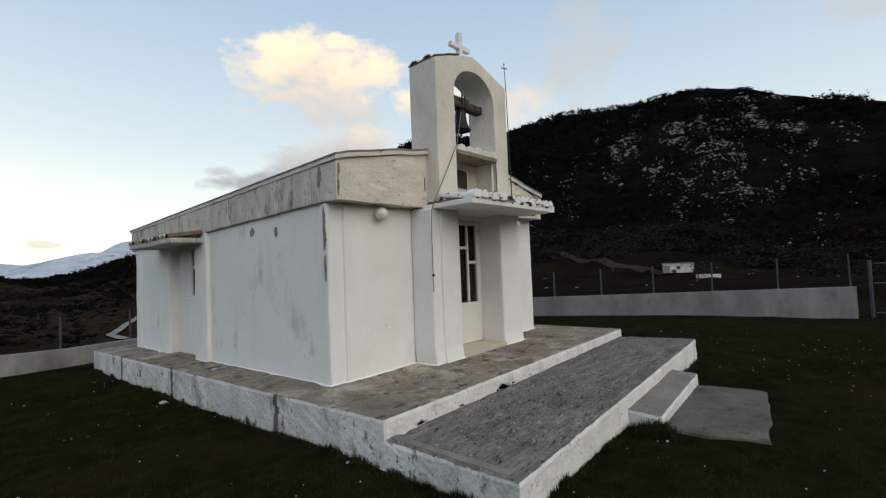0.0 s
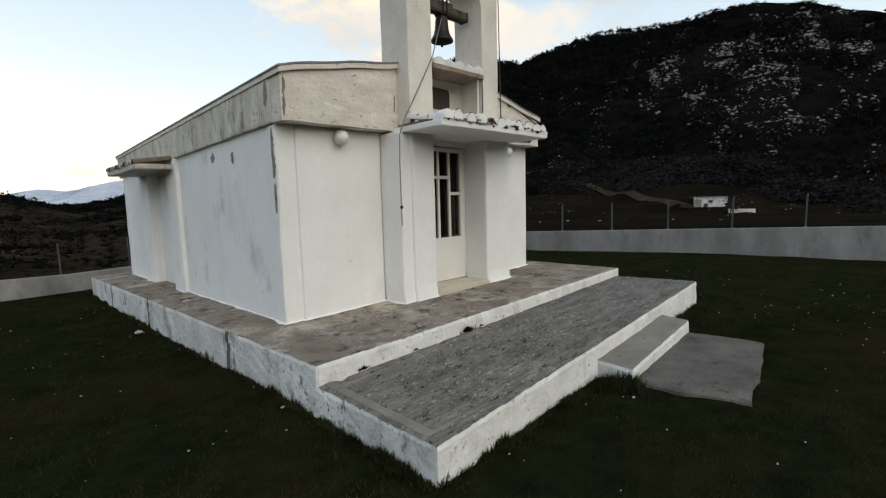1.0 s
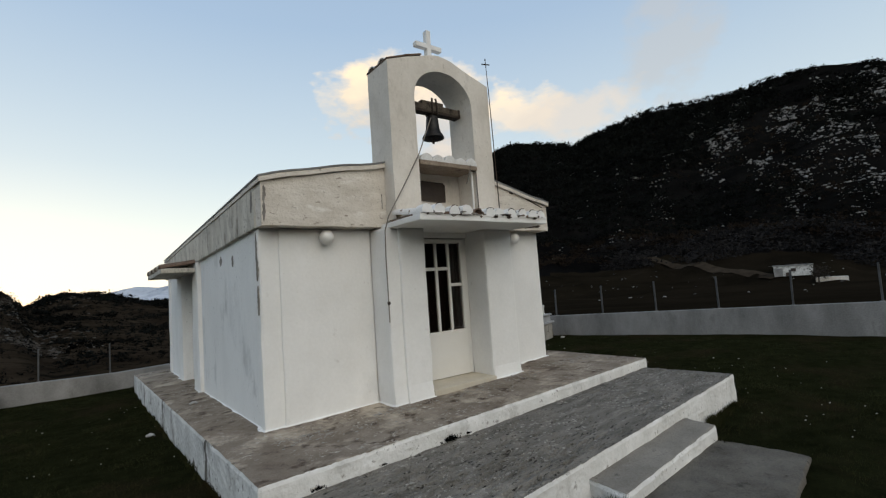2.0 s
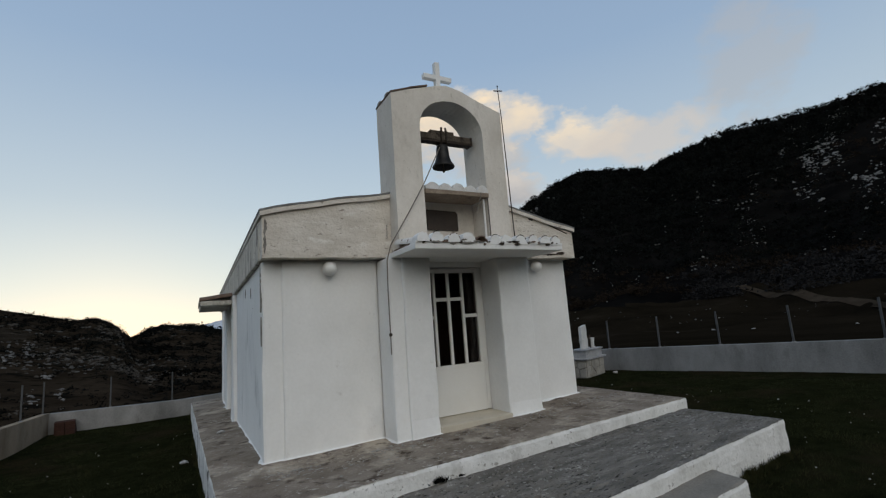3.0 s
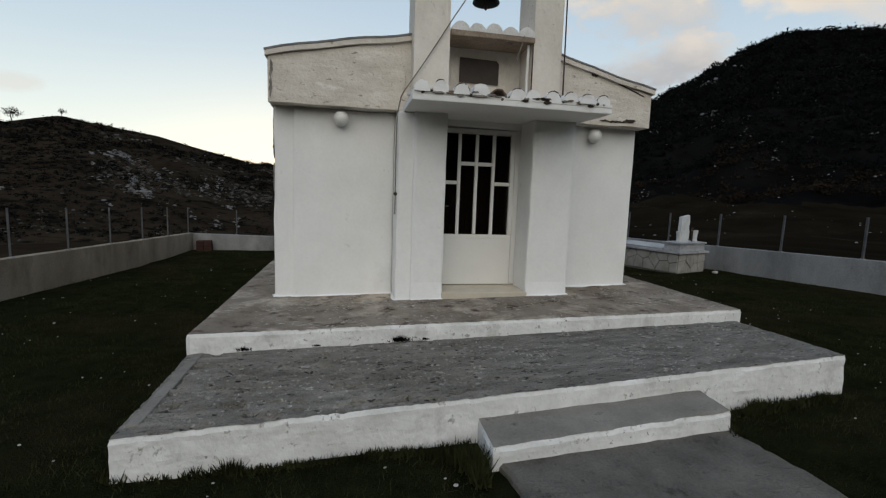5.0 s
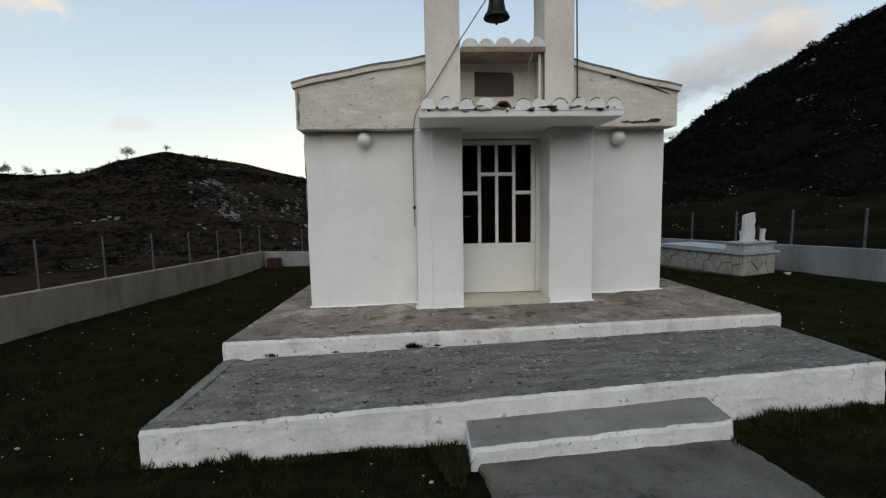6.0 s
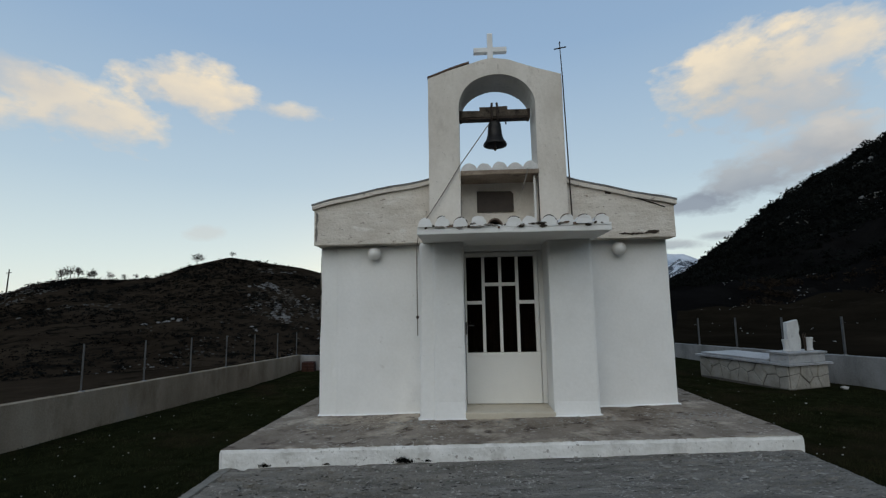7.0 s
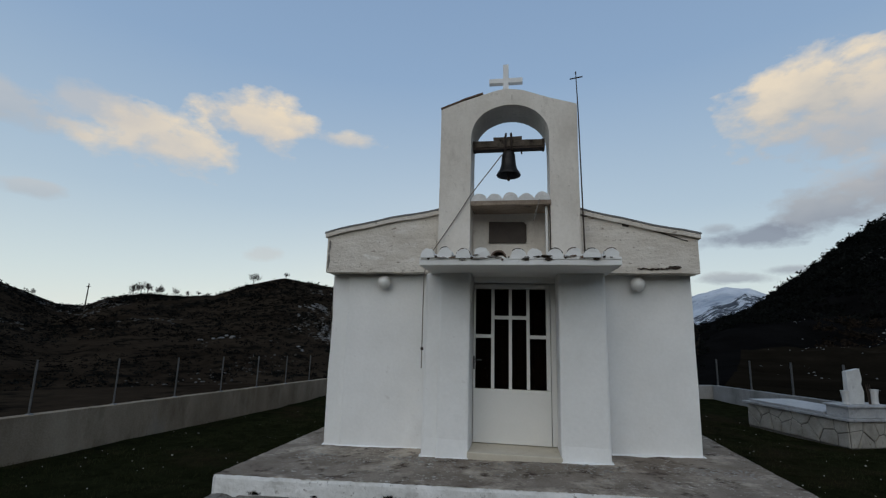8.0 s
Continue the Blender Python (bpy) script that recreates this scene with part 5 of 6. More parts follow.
# ---- yard details ----
def tri_mesh(name, centres, ups, widths, mat, label, category, lean=0.35, seed=1):
    """Many thin triangular blades as one object."""
    rng = np.random.default_rng(seed)
    n = len(centres)
    a = rng.uniform(0, math.tau, n)
    side = np.stack((np.cos(a), np.sin(a), np.zeros(n)), -1) * (widths / 2)[:, None]
    tip = centres + np.stack((rng.normal(0, lean, n) * ups, rng.normal(0, lean, n) * ups, ups), -1)
    v = np.stack((centres - side, centres + side, tip), 1).reshape(-1, 3)
    me = bpy.data.meshes.new(name)
    me.vertices.add(3 * n)
    me.vertices.foreach_set("co", v.ravel())
    me.loops.add(3 * n)
    me.loops.foreach_set("vertex_index", np.arange(3 * n))
    me.polygons.add(n)
    me.polygons.foreach_set("loop_start", np.arange(0, 3 * n, 3))
    me.update(calc_edges=True)
    me.materials.append(mat)
    return tagged(new(name, me), label, category, kind="stuff")


def inside_plinth(x, y, m=0.0):
    a = (x > -0.48 - 0.021 * (y + 1.5) - m) & (x < 4.97 + m) & (y > -1.5) & (y < 8.3 + m)
    b = (x > -0.45 - m) & (x < 4.68 + m) & (y > -2.77 - m) & (y <= -1.4)
    c = (x > 1.6 - m) & (x < 3.32 + m) & (y > -3.95 - m) & (y <= -2.7)
    return a | b | c


def grass():
    rng = np.random.default_rng(5)
    pts = []
    for n, x0, x1, y0, y1 in ((110000, -4.3, 6.0, -6.6, -1.0), (62000, -4.4, -0.4, -1.0, 9.0), (62000, 4.8, 9.6, -4.5, 6.0)):
        p = np.stack((rng.uniform(x0, x1, n), rng.uniform(y0, y1, n)), -1)
        clump = fractal(p[:, 0] * 2.5, p[:, 1] * 2.5, 4, 31)
        p = p[(clump > rng.uniform(-0.45, 0.2, n)) & ~inside_plinth(p[:, 0], p[:, 1], 0.01)]
        pts.append(p)
    p = np.concatenate(pts)
    c = np.column_stack((p, ground_z(p[:, 0], p[:, 1]) - 0.004))
    up = rng.uniform(0.012, 0.045, len(p)) * (1 + 1.2 * np.clip(fractal(p[:, 0], p[:, 1], 3, 40), 0, 1))
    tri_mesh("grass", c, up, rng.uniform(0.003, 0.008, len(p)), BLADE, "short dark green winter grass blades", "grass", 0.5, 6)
    # taller growth against the plinth's foot
    edge = []
    for (xa, ya), (xb, yb), n in (((-0.71, 9.0), (-0.51, -1.4), 4600), ((-0.50, -1.5), (-0.50, -2.8), 1300), ((-0.48, -2.80), (1.58, -2.84), 2600), ((3.34, -2.78), (4.75, -2.72), 2200),
                                  ((4.75, -2.7), (4.92, -1.4), 900), ((4.93, -1.4), (5.0, 9.0), 1800), ((1.57, -2.86), (1.55, -3.2), 700), ((3.35, -2.75), (3.36, -3.1), 500), ((1.28, -2.88), (1.58, -2.95), 1500), ((1.42, -2.92), (1.58, -3.1), 900)):
        n = int(n * 1.7)
        f = rng.uniform(0, 1, n)
        q = np.stack((xa + (xb - xa) * f, ya + (yb - ya) * f), -1) + rng.normal(0, 0.022, (n, 2))
        edge.append(q[fractal(q[:, 0] * 3, q[:, 1] * 3, 3, 77) > rng.uniform(-0.3, 0.15, n)])
    q = np.concatenate(edge)
    c = np.column_stack((q, ground_z(q[:, 0], q[:, 1]) - 0.01))
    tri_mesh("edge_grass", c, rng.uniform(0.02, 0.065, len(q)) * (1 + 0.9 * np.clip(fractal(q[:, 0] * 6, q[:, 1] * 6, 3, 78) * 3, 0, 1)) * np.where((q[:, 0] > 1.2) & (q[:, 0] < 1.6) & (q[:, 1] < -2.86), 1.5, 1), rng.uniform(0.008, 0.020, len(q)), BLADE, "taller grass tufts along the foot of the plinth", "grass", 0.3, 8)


def weed(x, y, z, size, seed):
    rng = np.random.default_rng(seed)
    n = int(220 * size / 0.1)
    c = np.column_stack((x + rng.normal(0, size * 0.45, n), y - np.abs(rng.normal(0, size * 0.12, n)), np.full(n, z)))
    c[:, 2] += rng.uniform(0, size * 0.35, n) * np.exp(-((c[:, 0] - x) / size) ** 2)
    ob = tri_mesh("weed", c, rng.uniform(0.2, 0.6, n) * size, rng.uniform(0.006, 0.014, n), LEAF, "dark weed tuft growing from the joint below the terrace edge", "weed", 0.6, seed + 1)
    ob["kind"] = ""
    del ob["kind"]


def pebbles():
    rng = np.random.default_rng(12)
    verts, faces = [], []
    k = 0
    while k < 340:
        x, y = rng.uniform(-4.4, 7.5), rng.uniform(-6.4, 6.5)
        if inside_plinth(x, y, 0.05) or (y > 0 and rng.uniform() < 0.5):
            continue
        r = rng.uniform(0.0035, 0.0085) * (1.8 if rng.uniform() < 0.13 else 1)
        z = float(ground_z(x, y)) + r * 0.5 + 0.016
        b = len(verts)
        ring = 6
        for lev, f in ((-0.5, 0.7), (0.1, 1.0), (0.6, 0.55)):
            for i in range(ring):
                a = math.tau * i / ring
                q = r * f * rng.uniform(0.7, 1.3)
                verts.append((x + 1.3 * q * math.cos(a), y + q * math.sin(a), z + lev * r))
        for lv in (0, 1):
            for i in range(ring):
                j = (i + 1) % ring
                faces.append((b + lv * ring + i, b + lv * ring + j, b + (lv + 1) * ring + j, b + (lv + 1) * ring + i))
        faces.append(tuple(b + 2 * ring + i for i in range(ring)))
        k += 1
    tagged(new("pebbles", mesh_of("pebbles", verts, faces, [STONE])), "small white stones scattered over the grass", "pebbles", kind="stuff")


def litter(x, y, z, seed, size=0.07):
    bm = bmesh.new()
    bmesh.ops.create_icosphere(bm, subdivisions=2, radius=size)
    for v in bm.verts:
        v.co.z *= 0.35
        v.co += noise.noise_vector(v.co * 22 + Vector((seed, 0, 0))) * size * 0.6
    ob = part("stone", bm, STONE)
    ob.location = (x, y, z)
    tagged(ob, "loose pale stone lying by the plinth", "stone")


def brick_stack():
    e = thing("brick_stack", "small stack of red hollow clay bricks in the wall corner", "bricks", (-3.5, 8.86, float(ground_z(-3.4, 8.9))))
    for k in range(3):
        for i in range(2):
            b = part("brick", block(i * 0.2, i * 0.2 + 0.19, 0, 0.3, k * 0.1, k * 0.1 + 0.095, 0.005), BRICK, e)
            b.rotation_euler = (0, 0, 0.05 * (i + k))


grass()
weed(1.27, -1.482, -0.115, 0.085, 50)
weed(-0.05, -1.475, -0.155, 0.06, 52)
weed(0.55, -1.475, -0.135, 0.03, 53)
weed(1.5, -1.475, -0.105, 0.035, 54)
pebbles()
litter(-0.78, 3.3, float(ground_z(-0.78, 3.3)) + 0.02, 3, 0.07)
litter(-0.3, 2.6, float(terrace_z(-0.3, 2.6)) + 0.015, 9, 0.05)
litter(8.75, 3.15, float(ground_z(8.75, 3.15)) + 0.03, 14, 0.06)
brick_stack()


def crumbs():
    """Flakes of broken concrete and whitewash lying on the apron and terrace."""
    rng = np.random.default_rng(21)
    verts, faces = [], []
    for k in range(1500):
        if k < 250:
            x, y = 4.6 - abs(rng.normal(0, 0.9)), rng.uniform(-2.6, -1.5)
            fu, fv = (x + 0.45) / 5.13, (y + 2.77) / 1.33
            z = (-0.162 * (1 - fu) + 0.06 * fu) * (1 - fv) + (-0.172 * (1 - fu) - 0.01 * fu) * fv
        elif k < 480:
            x, y = rng.uniform(-0.3, 4.6), rng.uniform(-2.65, -1.5)
            fu, fv = (x + 0.45) / 5.13, (y + 2.77) / 1.33
            z = (-0.162 * (1 - fu) + 0.06 * fu) * (1 - fv) + (-0.172 * (1 - fu) - 0.01 * fu) * fv
        else:
            x, y = rng.uniform(-0.1, 4.7), -0.46 - abs(rng.normal(0, 0.28))
            if y < -1.35 or fractal(np.array([x * 1.6]), np.array([y * 2.2]), 3, 88)[0] < rng.uniform(-0.15, 0.12):
                continue
            z = float(terrace_z(x, y))
        if x < -0.35:
            continue
        r = rng.uniform(0.006, 0.02) * (1.8 if rng.uniform() < 0.1 else 1) * (0.55 if k >= 480 else 0.7)
        b = len(verts)
        n = 5
        for lev, f in ((0.0, 1.0), (0.3, 0.75)):
            for i in range(n):
                a = math.tau * i / n + rng.uniform(-0.3, 0.3)
                q = r * f * rng.uniform(0.6, 1.4)
                verts.append((x + 1.5 * q * math.cos(a), y + q * math.sin(a), z + 0.003 + lev * r))
        faces += [(b + i, b + (i + 1) % n, b + n + (i + 1) % n, b + n + i) for i in range(n)]
        faces.append(tuple(b + n + i for i in range(n)))
    tagged(new("concrete_crumbs", mesh_of("concrete_crumbs", verts, faces, [RUBBLE])), "flakes of broken concrete lying on the apron and terrace", "rubble", kind="stuff")


crumbs()


# ---- hillside growth, rocks and far things ----
def polar(az, r):
    a = np.radians(az)
    return CENTRE[0] + r * np.sin(a), CENTRE[1] + r * np.cos(a)


def scatter(name, x, y, size, tall, tris, mat, label, category, seed, leaf=0.32):
    """Leafy clumps: each a loose heap of small leaf-like triangles."""
    rng = np.random.default_rng(seed)
    n = len(x)
    z = ground_z(x, y)
    d = rng.normal(0, 0.42, (n, tris, 3))
    d[..., 2] = np.abs(d[..., 2]) * 1.1
    c = np.stack((x, y, z), -1)[:, None, :] + d * np.stack((size, size, tall), -1)[:, None, :]
    k = rng.normal(0, leaf, (n, tris, 3, 3)) * np.stack((size, size, tall), -1)[:, None, None, :]
    v = (c[:, :, None, :] + k).reshape(-1, 3)
    m = n * tris
    me = bpy.data.meshes.new(name)
    me.vertices.add(3 * m)
    me.vertices.foreach_set("co", v.ravel())
    me.loops.add(3 * m)
    me.loops.foreach_set("vertex_index", np.arange(3 * m))
    me.polygons.add(m)
    me.polygons.foreach_set("loop_start", np.arange(0, 3 * m, 3))
    me.update(calc_edges=True)
    me.materials.append(mat)
    return tagged(new(name, me), label, category, kind="stuff")


def rocks(name, x, y, size, label, seed, mat=None):
    rng = np.random.default_rng(seed)
    n = len(x)
    z = ground_z(x, y)
    ang = np.arange(6) * math.tau / 6
    ring = np.stack((np.cos(ang), np.sin(ang), np.zeros(6)), -1)
    base = np.concatenate((ring * (1, 1, 0) - (0, 0, 0.5), ring * (0.95, 0.95, 0) + (0, 0, 0.12), ring * (0.5, 0.5, 0) + (0, 0, 0.42)))
    tri = [(a + i, a + (i + 1) % 6, a + 6 + (i + 1) % 6) for a in (0, 6) for i in range(6)] + [(a + i, a + 6 + (i + 1) % 6, a + 6 + i) for a in (0, 6) for i in range(6)] + [(12, 12 + i, 13 + i) for i in range(1, 5)]
    tri = np.array(tri)
    v = base[None] * rng.uniform(0.6, 1.35, (n, 18, 3)) * rng.uniform(0.6, 1.4, (n, 1, 3))
    yaw = rng.uniform(0, math.tau, n)
    c, q = np.cos(yaw)[:, None], np.sin(yaw)[:, None]
    v = np.stack((v[..., 0] * c - v[..., 1] * q, v[..., 0] * q + v[..., 1] * c, v[..., 2]), -1) * size[:, None, None] + np.stack((x, y, z), -1)[:, None, :]
    f = (tri[None] + (np.arange(n) * 18)[:, None, None]).reshape(-1, 3)
    tagged(new(name, mesh_of(name, v.reshape(-1, 3).tolist(), f.tolist(), [mat or ROCK])), label, "rocks", kind="stuff")


def hillside():
    rng = np.random.default_rng(77)
    # dense woods on the high slope, thinner and mixed with bare shrubs on its sunny flank
    n = 30000
    az = rng.uniform(22, 104, n)
    k = rng.uniform(0.05, 1.0, n) ** 0.6
    r = 135 + (lerp_table(az, FAR) - 135) * k
    x, y = polar(az, r)
    flank = np.clip((az - 62) / 10, 0, 1) * 0.42 + 0.15 * np.clip(k - 0.9, 0, 0.1) * 10 * (az > 66)
    keep = 0.8 * fractal(x / 45, y / 45, 5, 90) + 0.20 - flank > rng.uniform(-0.3, 0.12, n)
    x, y, r = x[keep], y[keep], r[keep]
    s = rng.uniform(1.2, 4.2, len(x)) * np.clip(r / 420, 0.35, 1.3)
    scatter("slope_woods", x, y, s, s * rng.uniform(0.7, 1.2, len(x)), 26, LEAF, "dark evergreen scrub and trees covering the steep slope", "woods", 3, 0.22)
    n = 7000
    az = rng.uniform(52, 104, n)
    r = 130 + (lerp_table(az, FAR) - 130) * rng.uniform(0, 0.9, n)
    x, y = polar(az, r)
    keep = fractal(x / 30, y / 30, 4, 93) + np.clip((az - 62) / 12, -0.3, 0.15) > rng.uniform(-0.05, 0.3, n)
    x, y, r = x[keep], y[keep], r[keep]
    s = rng.uniform(0.8, 2.2, len(x)) * np.clip(r / 320, 0.4, 1.3)
    scatter("slope_shrubs", x, y, s, s * 0.8, 24, BROWNBUSH, "brown leafless shrubs among the rocks of the slope", "shrubs", 13, 0.2)
    n = 2600
    az = rng.uniform(30, 104, n)
    r = 138 + (lerp_table(az, FAR) - 138) * rng.uniform(0, 0.30, n) ** 1.3
    x, y = polar(az, r)
    keep = fractal(x / 16, y / 16, 4, 97) > rng.uniform(-0.25, 0.2, n)
    x, y, r = x[keep], y[keep], r[keep]
    s = rng.uniform(1.2, 3.0, len(x)) * np.clip(r / 220, 0.6, 1.3)
    scatter("foot_shrubs", x, y, s, s * 0.85, 40, BROWNBUSH, "brown leafless shrubs at the foot of the slope", "shrubs", 23, 0.16)
    # ridge line trees
    n = 3600
    az = rng.uniform(22, 104, n)
    r = lerp_table(az, FAR) * rng.uniform(0.955, 1.005, n)
    x, y = polar(az, r)
    keep = fractal(x / 20, y / 20, 3, 91) - np.clip((az - 70) / 40, 0, 0.25) > rng.uniform(-0.3, 0.1, n)
    x, y = x[keep], y[keep]
    s = rng.uniform(1.6, 4.0, len(x))
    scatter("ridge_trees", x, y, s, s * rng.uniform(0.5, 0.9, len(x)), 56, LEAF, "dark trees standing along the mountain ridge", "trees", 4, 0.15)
    # pale outcrops on the slope
    n = 90000
    az = rng.uniform(28, 104, n)
    k = rng.uniform(0.03, 0.99, n) ** 0.7
    r = 130 + (lerp_table(az, FAR) - 130) * k
    x, y = polar(az, r)
    patch = 0.5 * fractal(az / 5, k * 3, 4, 55) + 0.75 * fractal(az / 1.3, k * 9, 4, 56) + 0.29 * np.exp(-((az - 81.5) / 8.5) ** 2) + 0.07 * np.exp(-((az - 66) / 3) ** 2) - 0.11 - 0.5 * np.clip((az - 86) / 8, 0, 1) * (k < 0.4)
    keep = patch > rng.uniform(0.03, 0.46, n)
    x, y, r = x[keep], y[keep], r[keep]
    rocks("slope_rocks", x, y, (0.20 + 1.1 * rng.uniform(0, 1, len(x)) ** 4) * np.clip(r / 420, 0.22, 1.3), "pale limestone outcrops among the scrub", 5)
    # near hill on the other side: scrub and broken rock
    n = 15000
    az = rng.uniform(-75, 20, n)
    far = lerp_table(az, FAR)
    r = 24 + (far - 24) * rng.uniform(0.0, 0.97, n) ** 0.8
    x, y = polar(az, r)
    keep = (fractal(x / 12, y / 12, 4, 60) > rng.uniform(-0.3, 0.12, n)) & ~((az > 5) & (az < 19) & (r > 36) & (r < 86) & (rng.uniform(0, 1, n) < 0.45))
    x, y, r = x[keep], y[keep], r[keep]
    s = rng.uniform(0.25, 0.7, len(x)) * np.clip(r / 90, 0.6, 2.2)
    scatter("hill_scrub", x, y, s, s * 0.7, 18, LEAF, "low dark scrub on the rocky hill", "scrub", 6, 0.2)
    n = 4200
    az = rng.uniform(-5, 21, n)
    r = 40 + (lerp_table(az, FAR) - 40) * rng.uniform(0.02, 1.0, n) ** 0.8
    x, y = polar(az, r)
    keep = (fractal(x / 22, y / 22, 4, 66) > rng.uniform(-0.4, 0.15, n)) & ~((az > 6.5) & (az < 13) & (r > 40) & (r < 80))
    x, y, r = x[keep], y[keep], r[keep]
    s = rng.uniform(0.6, 1.5, len(x)) * np.clip(r / 150, 0.4, 1.3)
    scatter("valley_woods", x, y, s, s * 0.8, 26, LEAF, "dark trees and scrub covering the valley side", "woods", 16, 0.25)
    n = 16000
    az = rng.uniform(-70, -1, n)
    far = lerp_table(az, FAR)
    r = 26 + (far - 26) * rng.uniform(0.0, 0.99, n) ** 0.8
    x, y = polar(az, r)
    band = np.exp(-((az + 12) / 9) ** 2) * 0.12
    keep = fractal(x / 20, y / 20, 4, 61) + 0.3 * fractal(x / 4, y / 4, 3, 62) + band > rng.uniform(0.17, 0.42, n)
    x, y, r = x[keep], y[keep], r[keep]
    rocks("hill_rocks", x, y, rng.uniform(0.10, 0.52, len(x)) ** 1.7 * np.clip(r / 90, 0.5, 1.3), "grey limestone rocks strewn over the hill", 7, HILLROCK)
    # bare rocky spur running down the near hill
    n = 26000
    az = rng.uniform(-26, -4.5, n)
    r = rng.uniform(30, 122, n)
    x, y = polar(az, r)
    el = np.degrees(np.arctan2(ground_z(x, y) - EYE_Z, r))
    line = 1.2 - (az + 14.8) * 0.49
    keep = 0.45 * np.exp(-((el - line) / 0.9) ** 2) * (az > -17) + 0.35 * np.exp(-((az + 19.5) / 3.2) ** 2 - ((el - 1.0) / 2.5) ** 2) + 1.1 * fractal(az / 1.5, el / 1.2, 4, 64) > rng.uniform(0.42, 1.0, n)
    x, y, r = x[keep], y[keep], r[keep]
    rocks("spur_rocks", x, y, rng.uniform(0.10, 0.52, len(x)) ** 1.7 * np.clip(r / 90, 0.45, 1.3), "pale brown limestone rocks on the bare spur", 17, SPURROCK)
    # bleached broken rock spilling down the hill's flank, and a few boulders beside it
    n = 30000
    az = rng.uniform(-28, -12, n)
    r = rng.uniform(30, 122, n)
    x, y = polar(az, r)
    el = np.degrees(np.arctan2(ground_z(x, y) - EYE_Z, r)) + (az + 25.4) * 0.43
    keep = 0.42 * np.exp(-((el - 0.5) / 1.0) ** 2) + 0.24 * np.exp(-((el - 3.0) / 2.0) ** 2) + 1.1 * fractal(az / 1.1, el / 0.9, 4, 68) - 0.3 * np.clip((-24 - az) / 2, 0, 2) > rng.uniform(0.45, 1.0, n)
    x, y, r = x[keep], y[keep], r[keep]
    rocks("bleached_rocks", x, y, rng.uniform(0.10, 0.5, len(x)) ** 1.6 * np.clip(r / 90, 0.45, 1.3), "bleached grey limestone rocks spilling down the flank", 27, PALEROCK)
    az, r = np.array([-33.9, -33.1, -32.6, -31.9, -35.2]), np.array([60.0, 59.5, 60.5, 58.5, 60.0])
    x, y = polar(az, r)
    rocks("boulders", x, y, np.array([0.4, 0.45, 0.35, 0.55, 0.3]), "pale boulders lying on the grassy hillside", 28, PALEROCK)
    # field below the mountain
    n = 700
    az = rng.uniform(26, 100, n)
    r = rng.uniform(48, 135, n)
    x, y = polar(az, r)
    keep = fractal(x / 14, y / 14, 3, 63) > rng.uniform(0.02, 0.25, n)
    rocks("field_rocks", x[keep], y[keep], rng.uniform(0.05, 0.17, int(keep.sum())), "pale stones lying in the brown field", 8)
    n = 330
    az = 104 - 48 * rng.uniform(0, 1, n) ** 1.5
    r = 140 + rng.normal(0, 13, n) - np.clip((az - 70) * 0.7, 0, 22)
    x, y = polar(az, r)
    keep = ~((az > 71.0) & (az < 78.2) & (r < 116))
    x, y = x[keep], y[keep]
    s = rng.uniform(1.6, 4.2, len(x))
    scatter("field_bushes", x, y, s, s * 0.75, 150, BUSH, "grey leafless bushes along the field's edge", "bushes", 9, 0.09)


def bare_tree(az, r, height, seed, twigs=130, label="small bare tree standing on the hill's skyline", group="skyline trees"):
    rnd = random.Random(seed)
    x, y = polar(az, r)
    e = thing("tree", label, "tree", (float(x), float(y), float(ground_z(x, y)) - 0.1), group=group)
    part("trunk", tube([(0, 0, 0), (0.05 * height * rnd.uniform(-1, 1), 0, height * 0.3), (0.08 * height * rnd.uniform(-1, 1), 0, height * 0.55)], [0.028 * height, 0.02 * height, 0.012 * height], 6), BARK, e)
    bm = bmesh.new()
    lobes = [Vector((rnd.uniform(-0.22, 0.22), rnd.uniform(-0.22, 0.22), rnd.uniform(0.38, 0.78))) * height for _ in range(7)]
    for _ in range(twigs):
        c = rnd.choice(lobes)
        d = Vector((rnd.gauss(0, 1), rnd.gauss(0, 1), rnd.gauss(0, 1)))
        q = c + d.normalized() * height * 0.24 * rnd.uniform(0.5, 1.05)
        p = Vector((0, 0, height * rnd.uniform(0.15, 0.45))).lerp(c, rnd.uniform(0.3, 0.9))
        w = Vector((-d.y, d.x, 0)).normalized() * height * 0.005
        bm.faces.new([bm.verts.new(v) for v in (p - w, p + w, q)])
        for _ in range(7):
            m = p.lerp(q, rnd.uniform(0.6, 1.1))
            o = [Vector((rnd.uniform(-1, 1), rnd.uniform(-1, 1), rnd.uniform(-1, 1))) * height * 0.035 for _ in range(3)]
            bm.faces.new([bm.verts.new(m + v) for v in o])
    part("crown", bm, BARK, e)


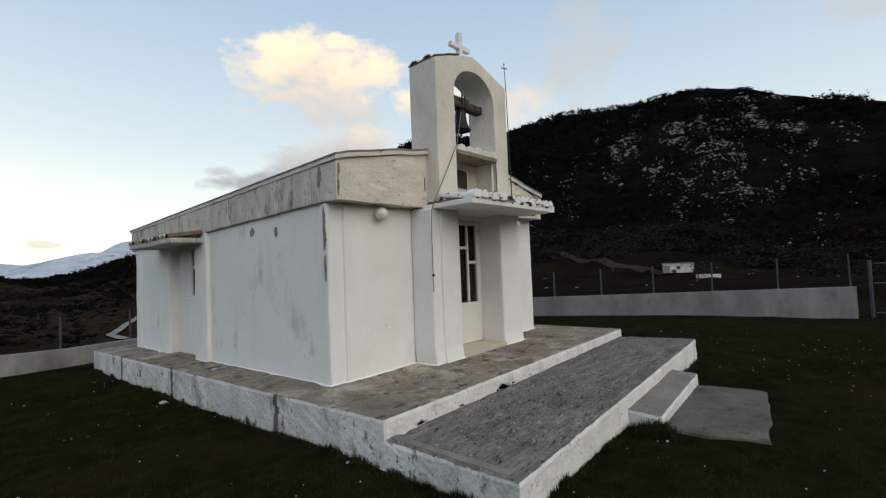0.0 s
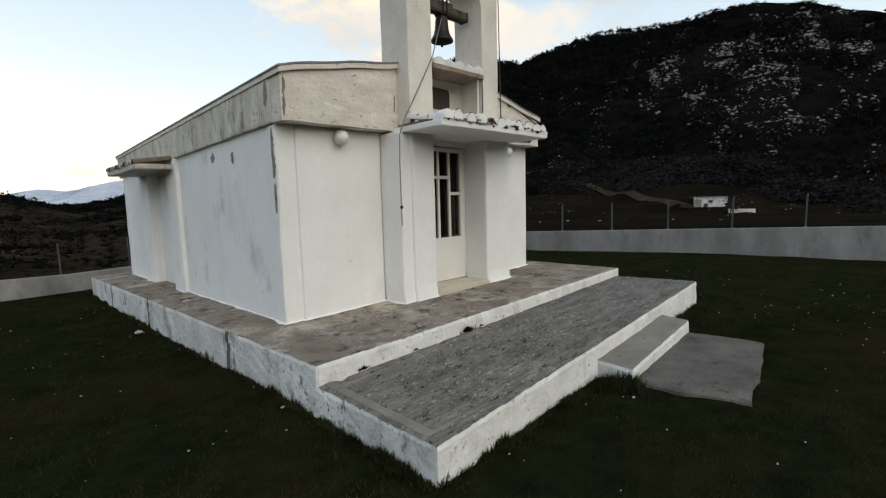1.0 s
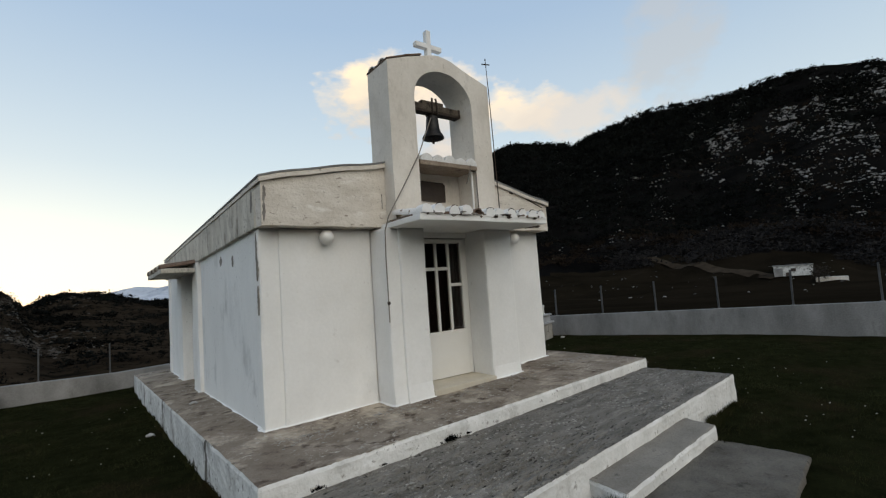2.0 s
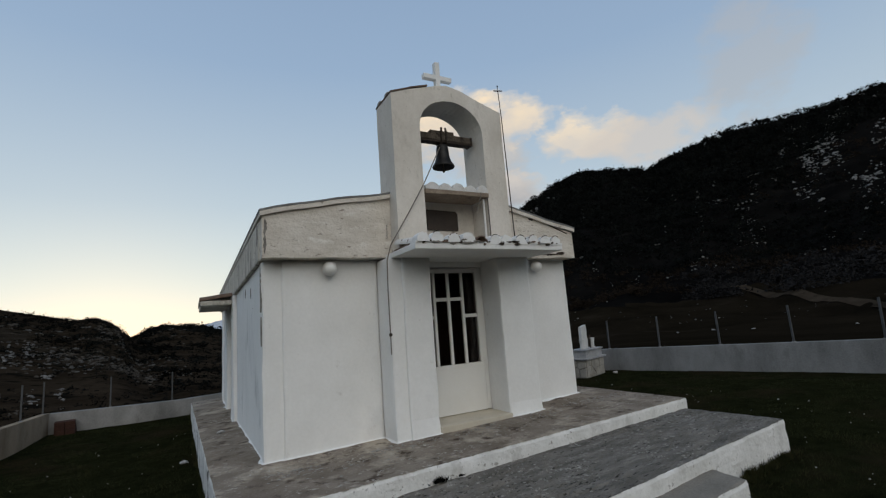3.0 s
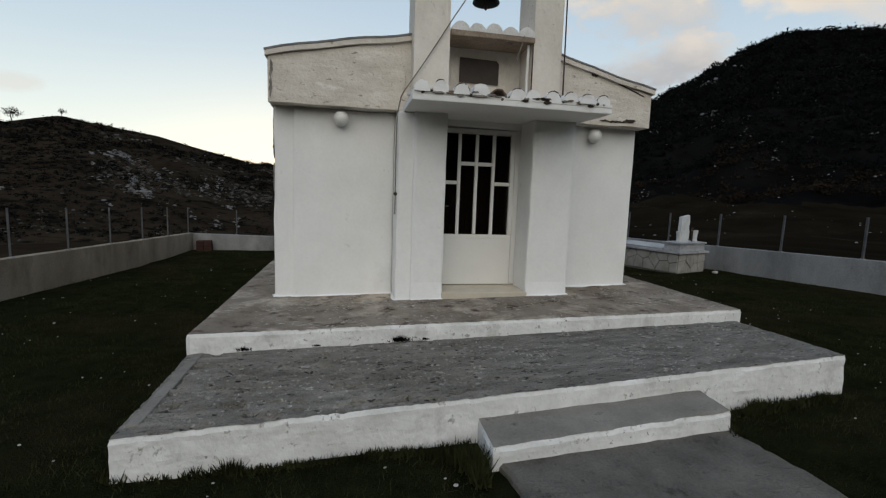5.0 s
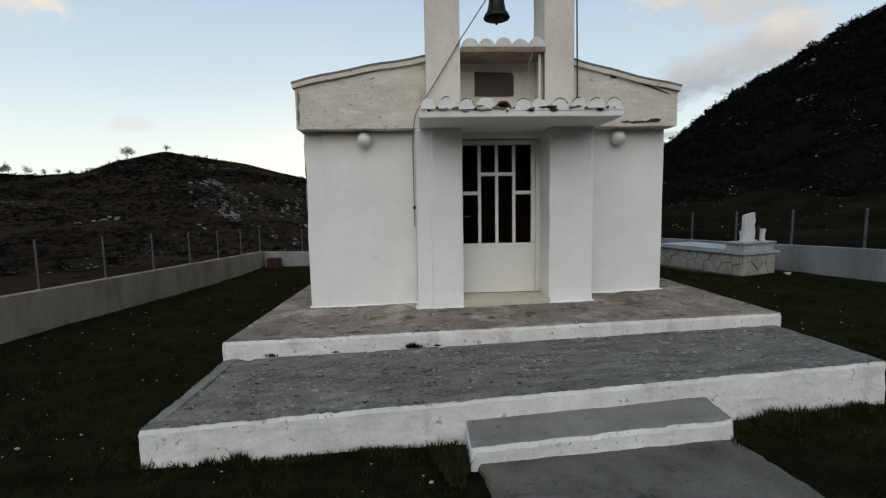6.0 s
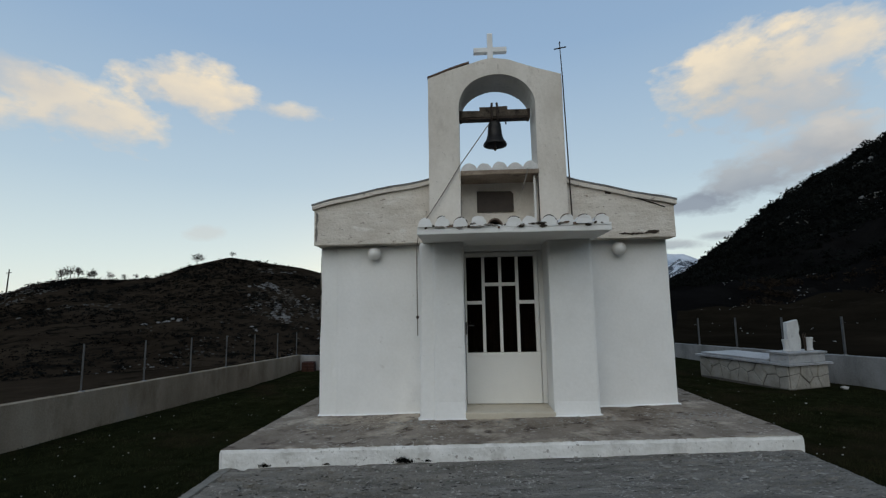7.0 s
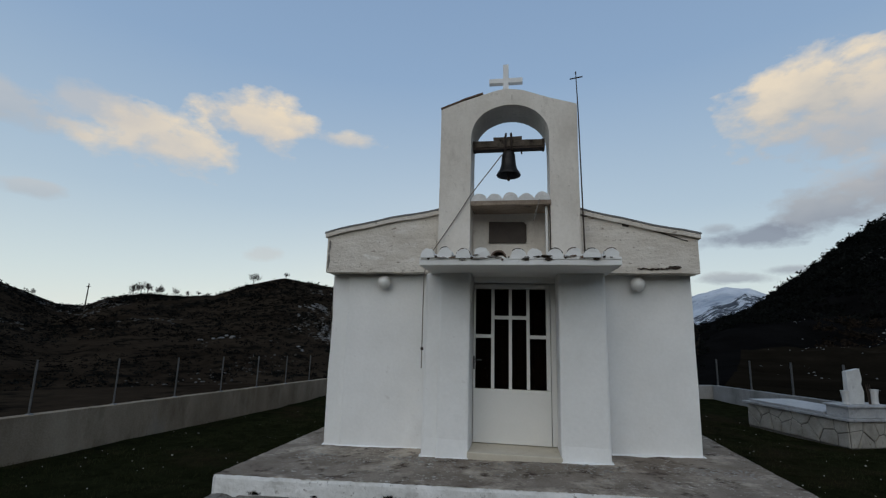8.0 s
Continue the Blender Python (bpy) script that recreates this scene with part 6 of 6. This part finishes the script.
def far_house():
    x, y = polar(73.7, 100)
    x, y = float(x), float(y)
    z = float(ground_z(x, y))
    e = thing("house", "low white farmhouse at the foot of the mountain", "house", (x, y, z - 0.3))
    e.rotation_euler = (0, 0, radians(-72))
    part("wall", block(-2.7, 2.7, -2.2, 2.2, 0, 1.75, 0.02), OLD_EDGE, e)
    part("roof", prism([(-2.9, 1.753), (2.9, 1.753), (2.8, 1.88), (-2.8, 1.88)], -2.4, 2.4), YARDWALL, e)
    part("window", block(-0.35, 0.35, -2.25, -2.205, 0.75, 1.3, 0.01), PLAQUE, e)
    part("door", block(-1.1, -0.45, -2.25, -2.205, 0.02, 0.62, 0.01), PLAQUE, e)
    part("lean_to", block(-2.69, -1.5, -2.9, -2.204, 0.0, 1.4, 0.02), YARDWALL, e)
    x, y = polar(76.6, 94)
    x, y = float(x), float(y)
    w = part("shed", block(-2.0, 2.0, -0.9, 0.9, 0, 0.7, 0.02), FASCIA)
    w.matrix_world = pose(x, y, float(ground_z(x, y)) - 0.2, 0, 0, -76)
    tagged(w, "long low white outbuilding wall beside the farmhouse", "shed")


def gravel_road(name, stops, width, mat, label):
    bm = bmesh.new()
    rows = []
    fine = []
    for (a0, r0), (a1, r1) in zip(stops, stops[1:]):
        fine += [(a0 + (a1 - a0) * k / 6, r0 + (r1 - r0) * k / 6) for k in range(6)]
    pts = [Vector((*map(float, polar(a, r)), 0)) for a, r in fine]
    for i, p in enumerate(pts):
        d = (pts[min(i + 1, len(pts) - 1)] - pts[max(i - 1, 0)]).normalized()
        s = Vector((-d.y, d.x, 0)) * (width * (1 + 0.35 * noise.noise(p * 0.2)))
        row = []
        for k in (-1, 0, 1):
            q = p + s * k
            row.append(bm.verts.new((q.x, q.y, float(ground_z(q.x, q.y)) + 0.16)))
        rows.append(row)
    for a, b in zip(rows, rows[1:]):
        for k in range(2):
            bm.faces.new([a[k], a[k + 1], b[k + 1], b[k]])
    bmesh.ops.recalc_face_normals(bm, faces=bm.faces[:])
    ob = part(name, bm, mat)
    tagged(ob, label, "road", kind="structure")


def utility_pole():
    x, y = polar(-46.4, 118)
    e = thing("utility_pole", "leaning wooden utility pole on the skyline", "utility pole", (float(x), float(y), float(ground_z(x, y)) - 0.3))
    part("pole", tube([(0, 0, 0), (0.25, 0, 6.4)], [0.13, 0.09]), BARK, e)
    part("crossarm", tube([(-0.5, 0.2, 5.7), (0.95, -0.2, 5.75)], 0.06), BARK, e)


hillside()
for k, (az, reach, h) in enumerate(((-31.0, 0.985, 3.9), (-27.5, 0.99, 2.2), (-42.6, 0.98, 3.4), (-42.0, 0.985, 3.8), (-41.4, 0.98, 3.5), (-40.5, 0.985, 2.8), (-40.1, 0.98, 2.7),
                                       (-38.8, 0.985, 2.4), (-37.6, 0.985, 1.8), (-36.6, 0.985, 1.6), (-50.5, 0.98, 1.8))):
    bare_tree(az, float(lerp_table(az, FAR)) * reach, h, 100 + k)
bare_tree(75.6, 92, 3.6, 140, 160, "bare grey tree standing before the farmhouse", "")
far_house()
gravel_road("road", [(19, 80), (15, 77), (11.4, 72), (9.5, 62), (8.0, 55), (8.6, 50), (10.5, 47), (13, 45), (17, 44)], 0.4, ROAD, "pale winding gravel road on the valley side")
gravel_road("track", [(58, 140), (61, 133), (64, 122), (67, 112), (70, 103), (73, 96)], 1.3, TRACK, "worn brown earth track across the winter field")
utility_pole()
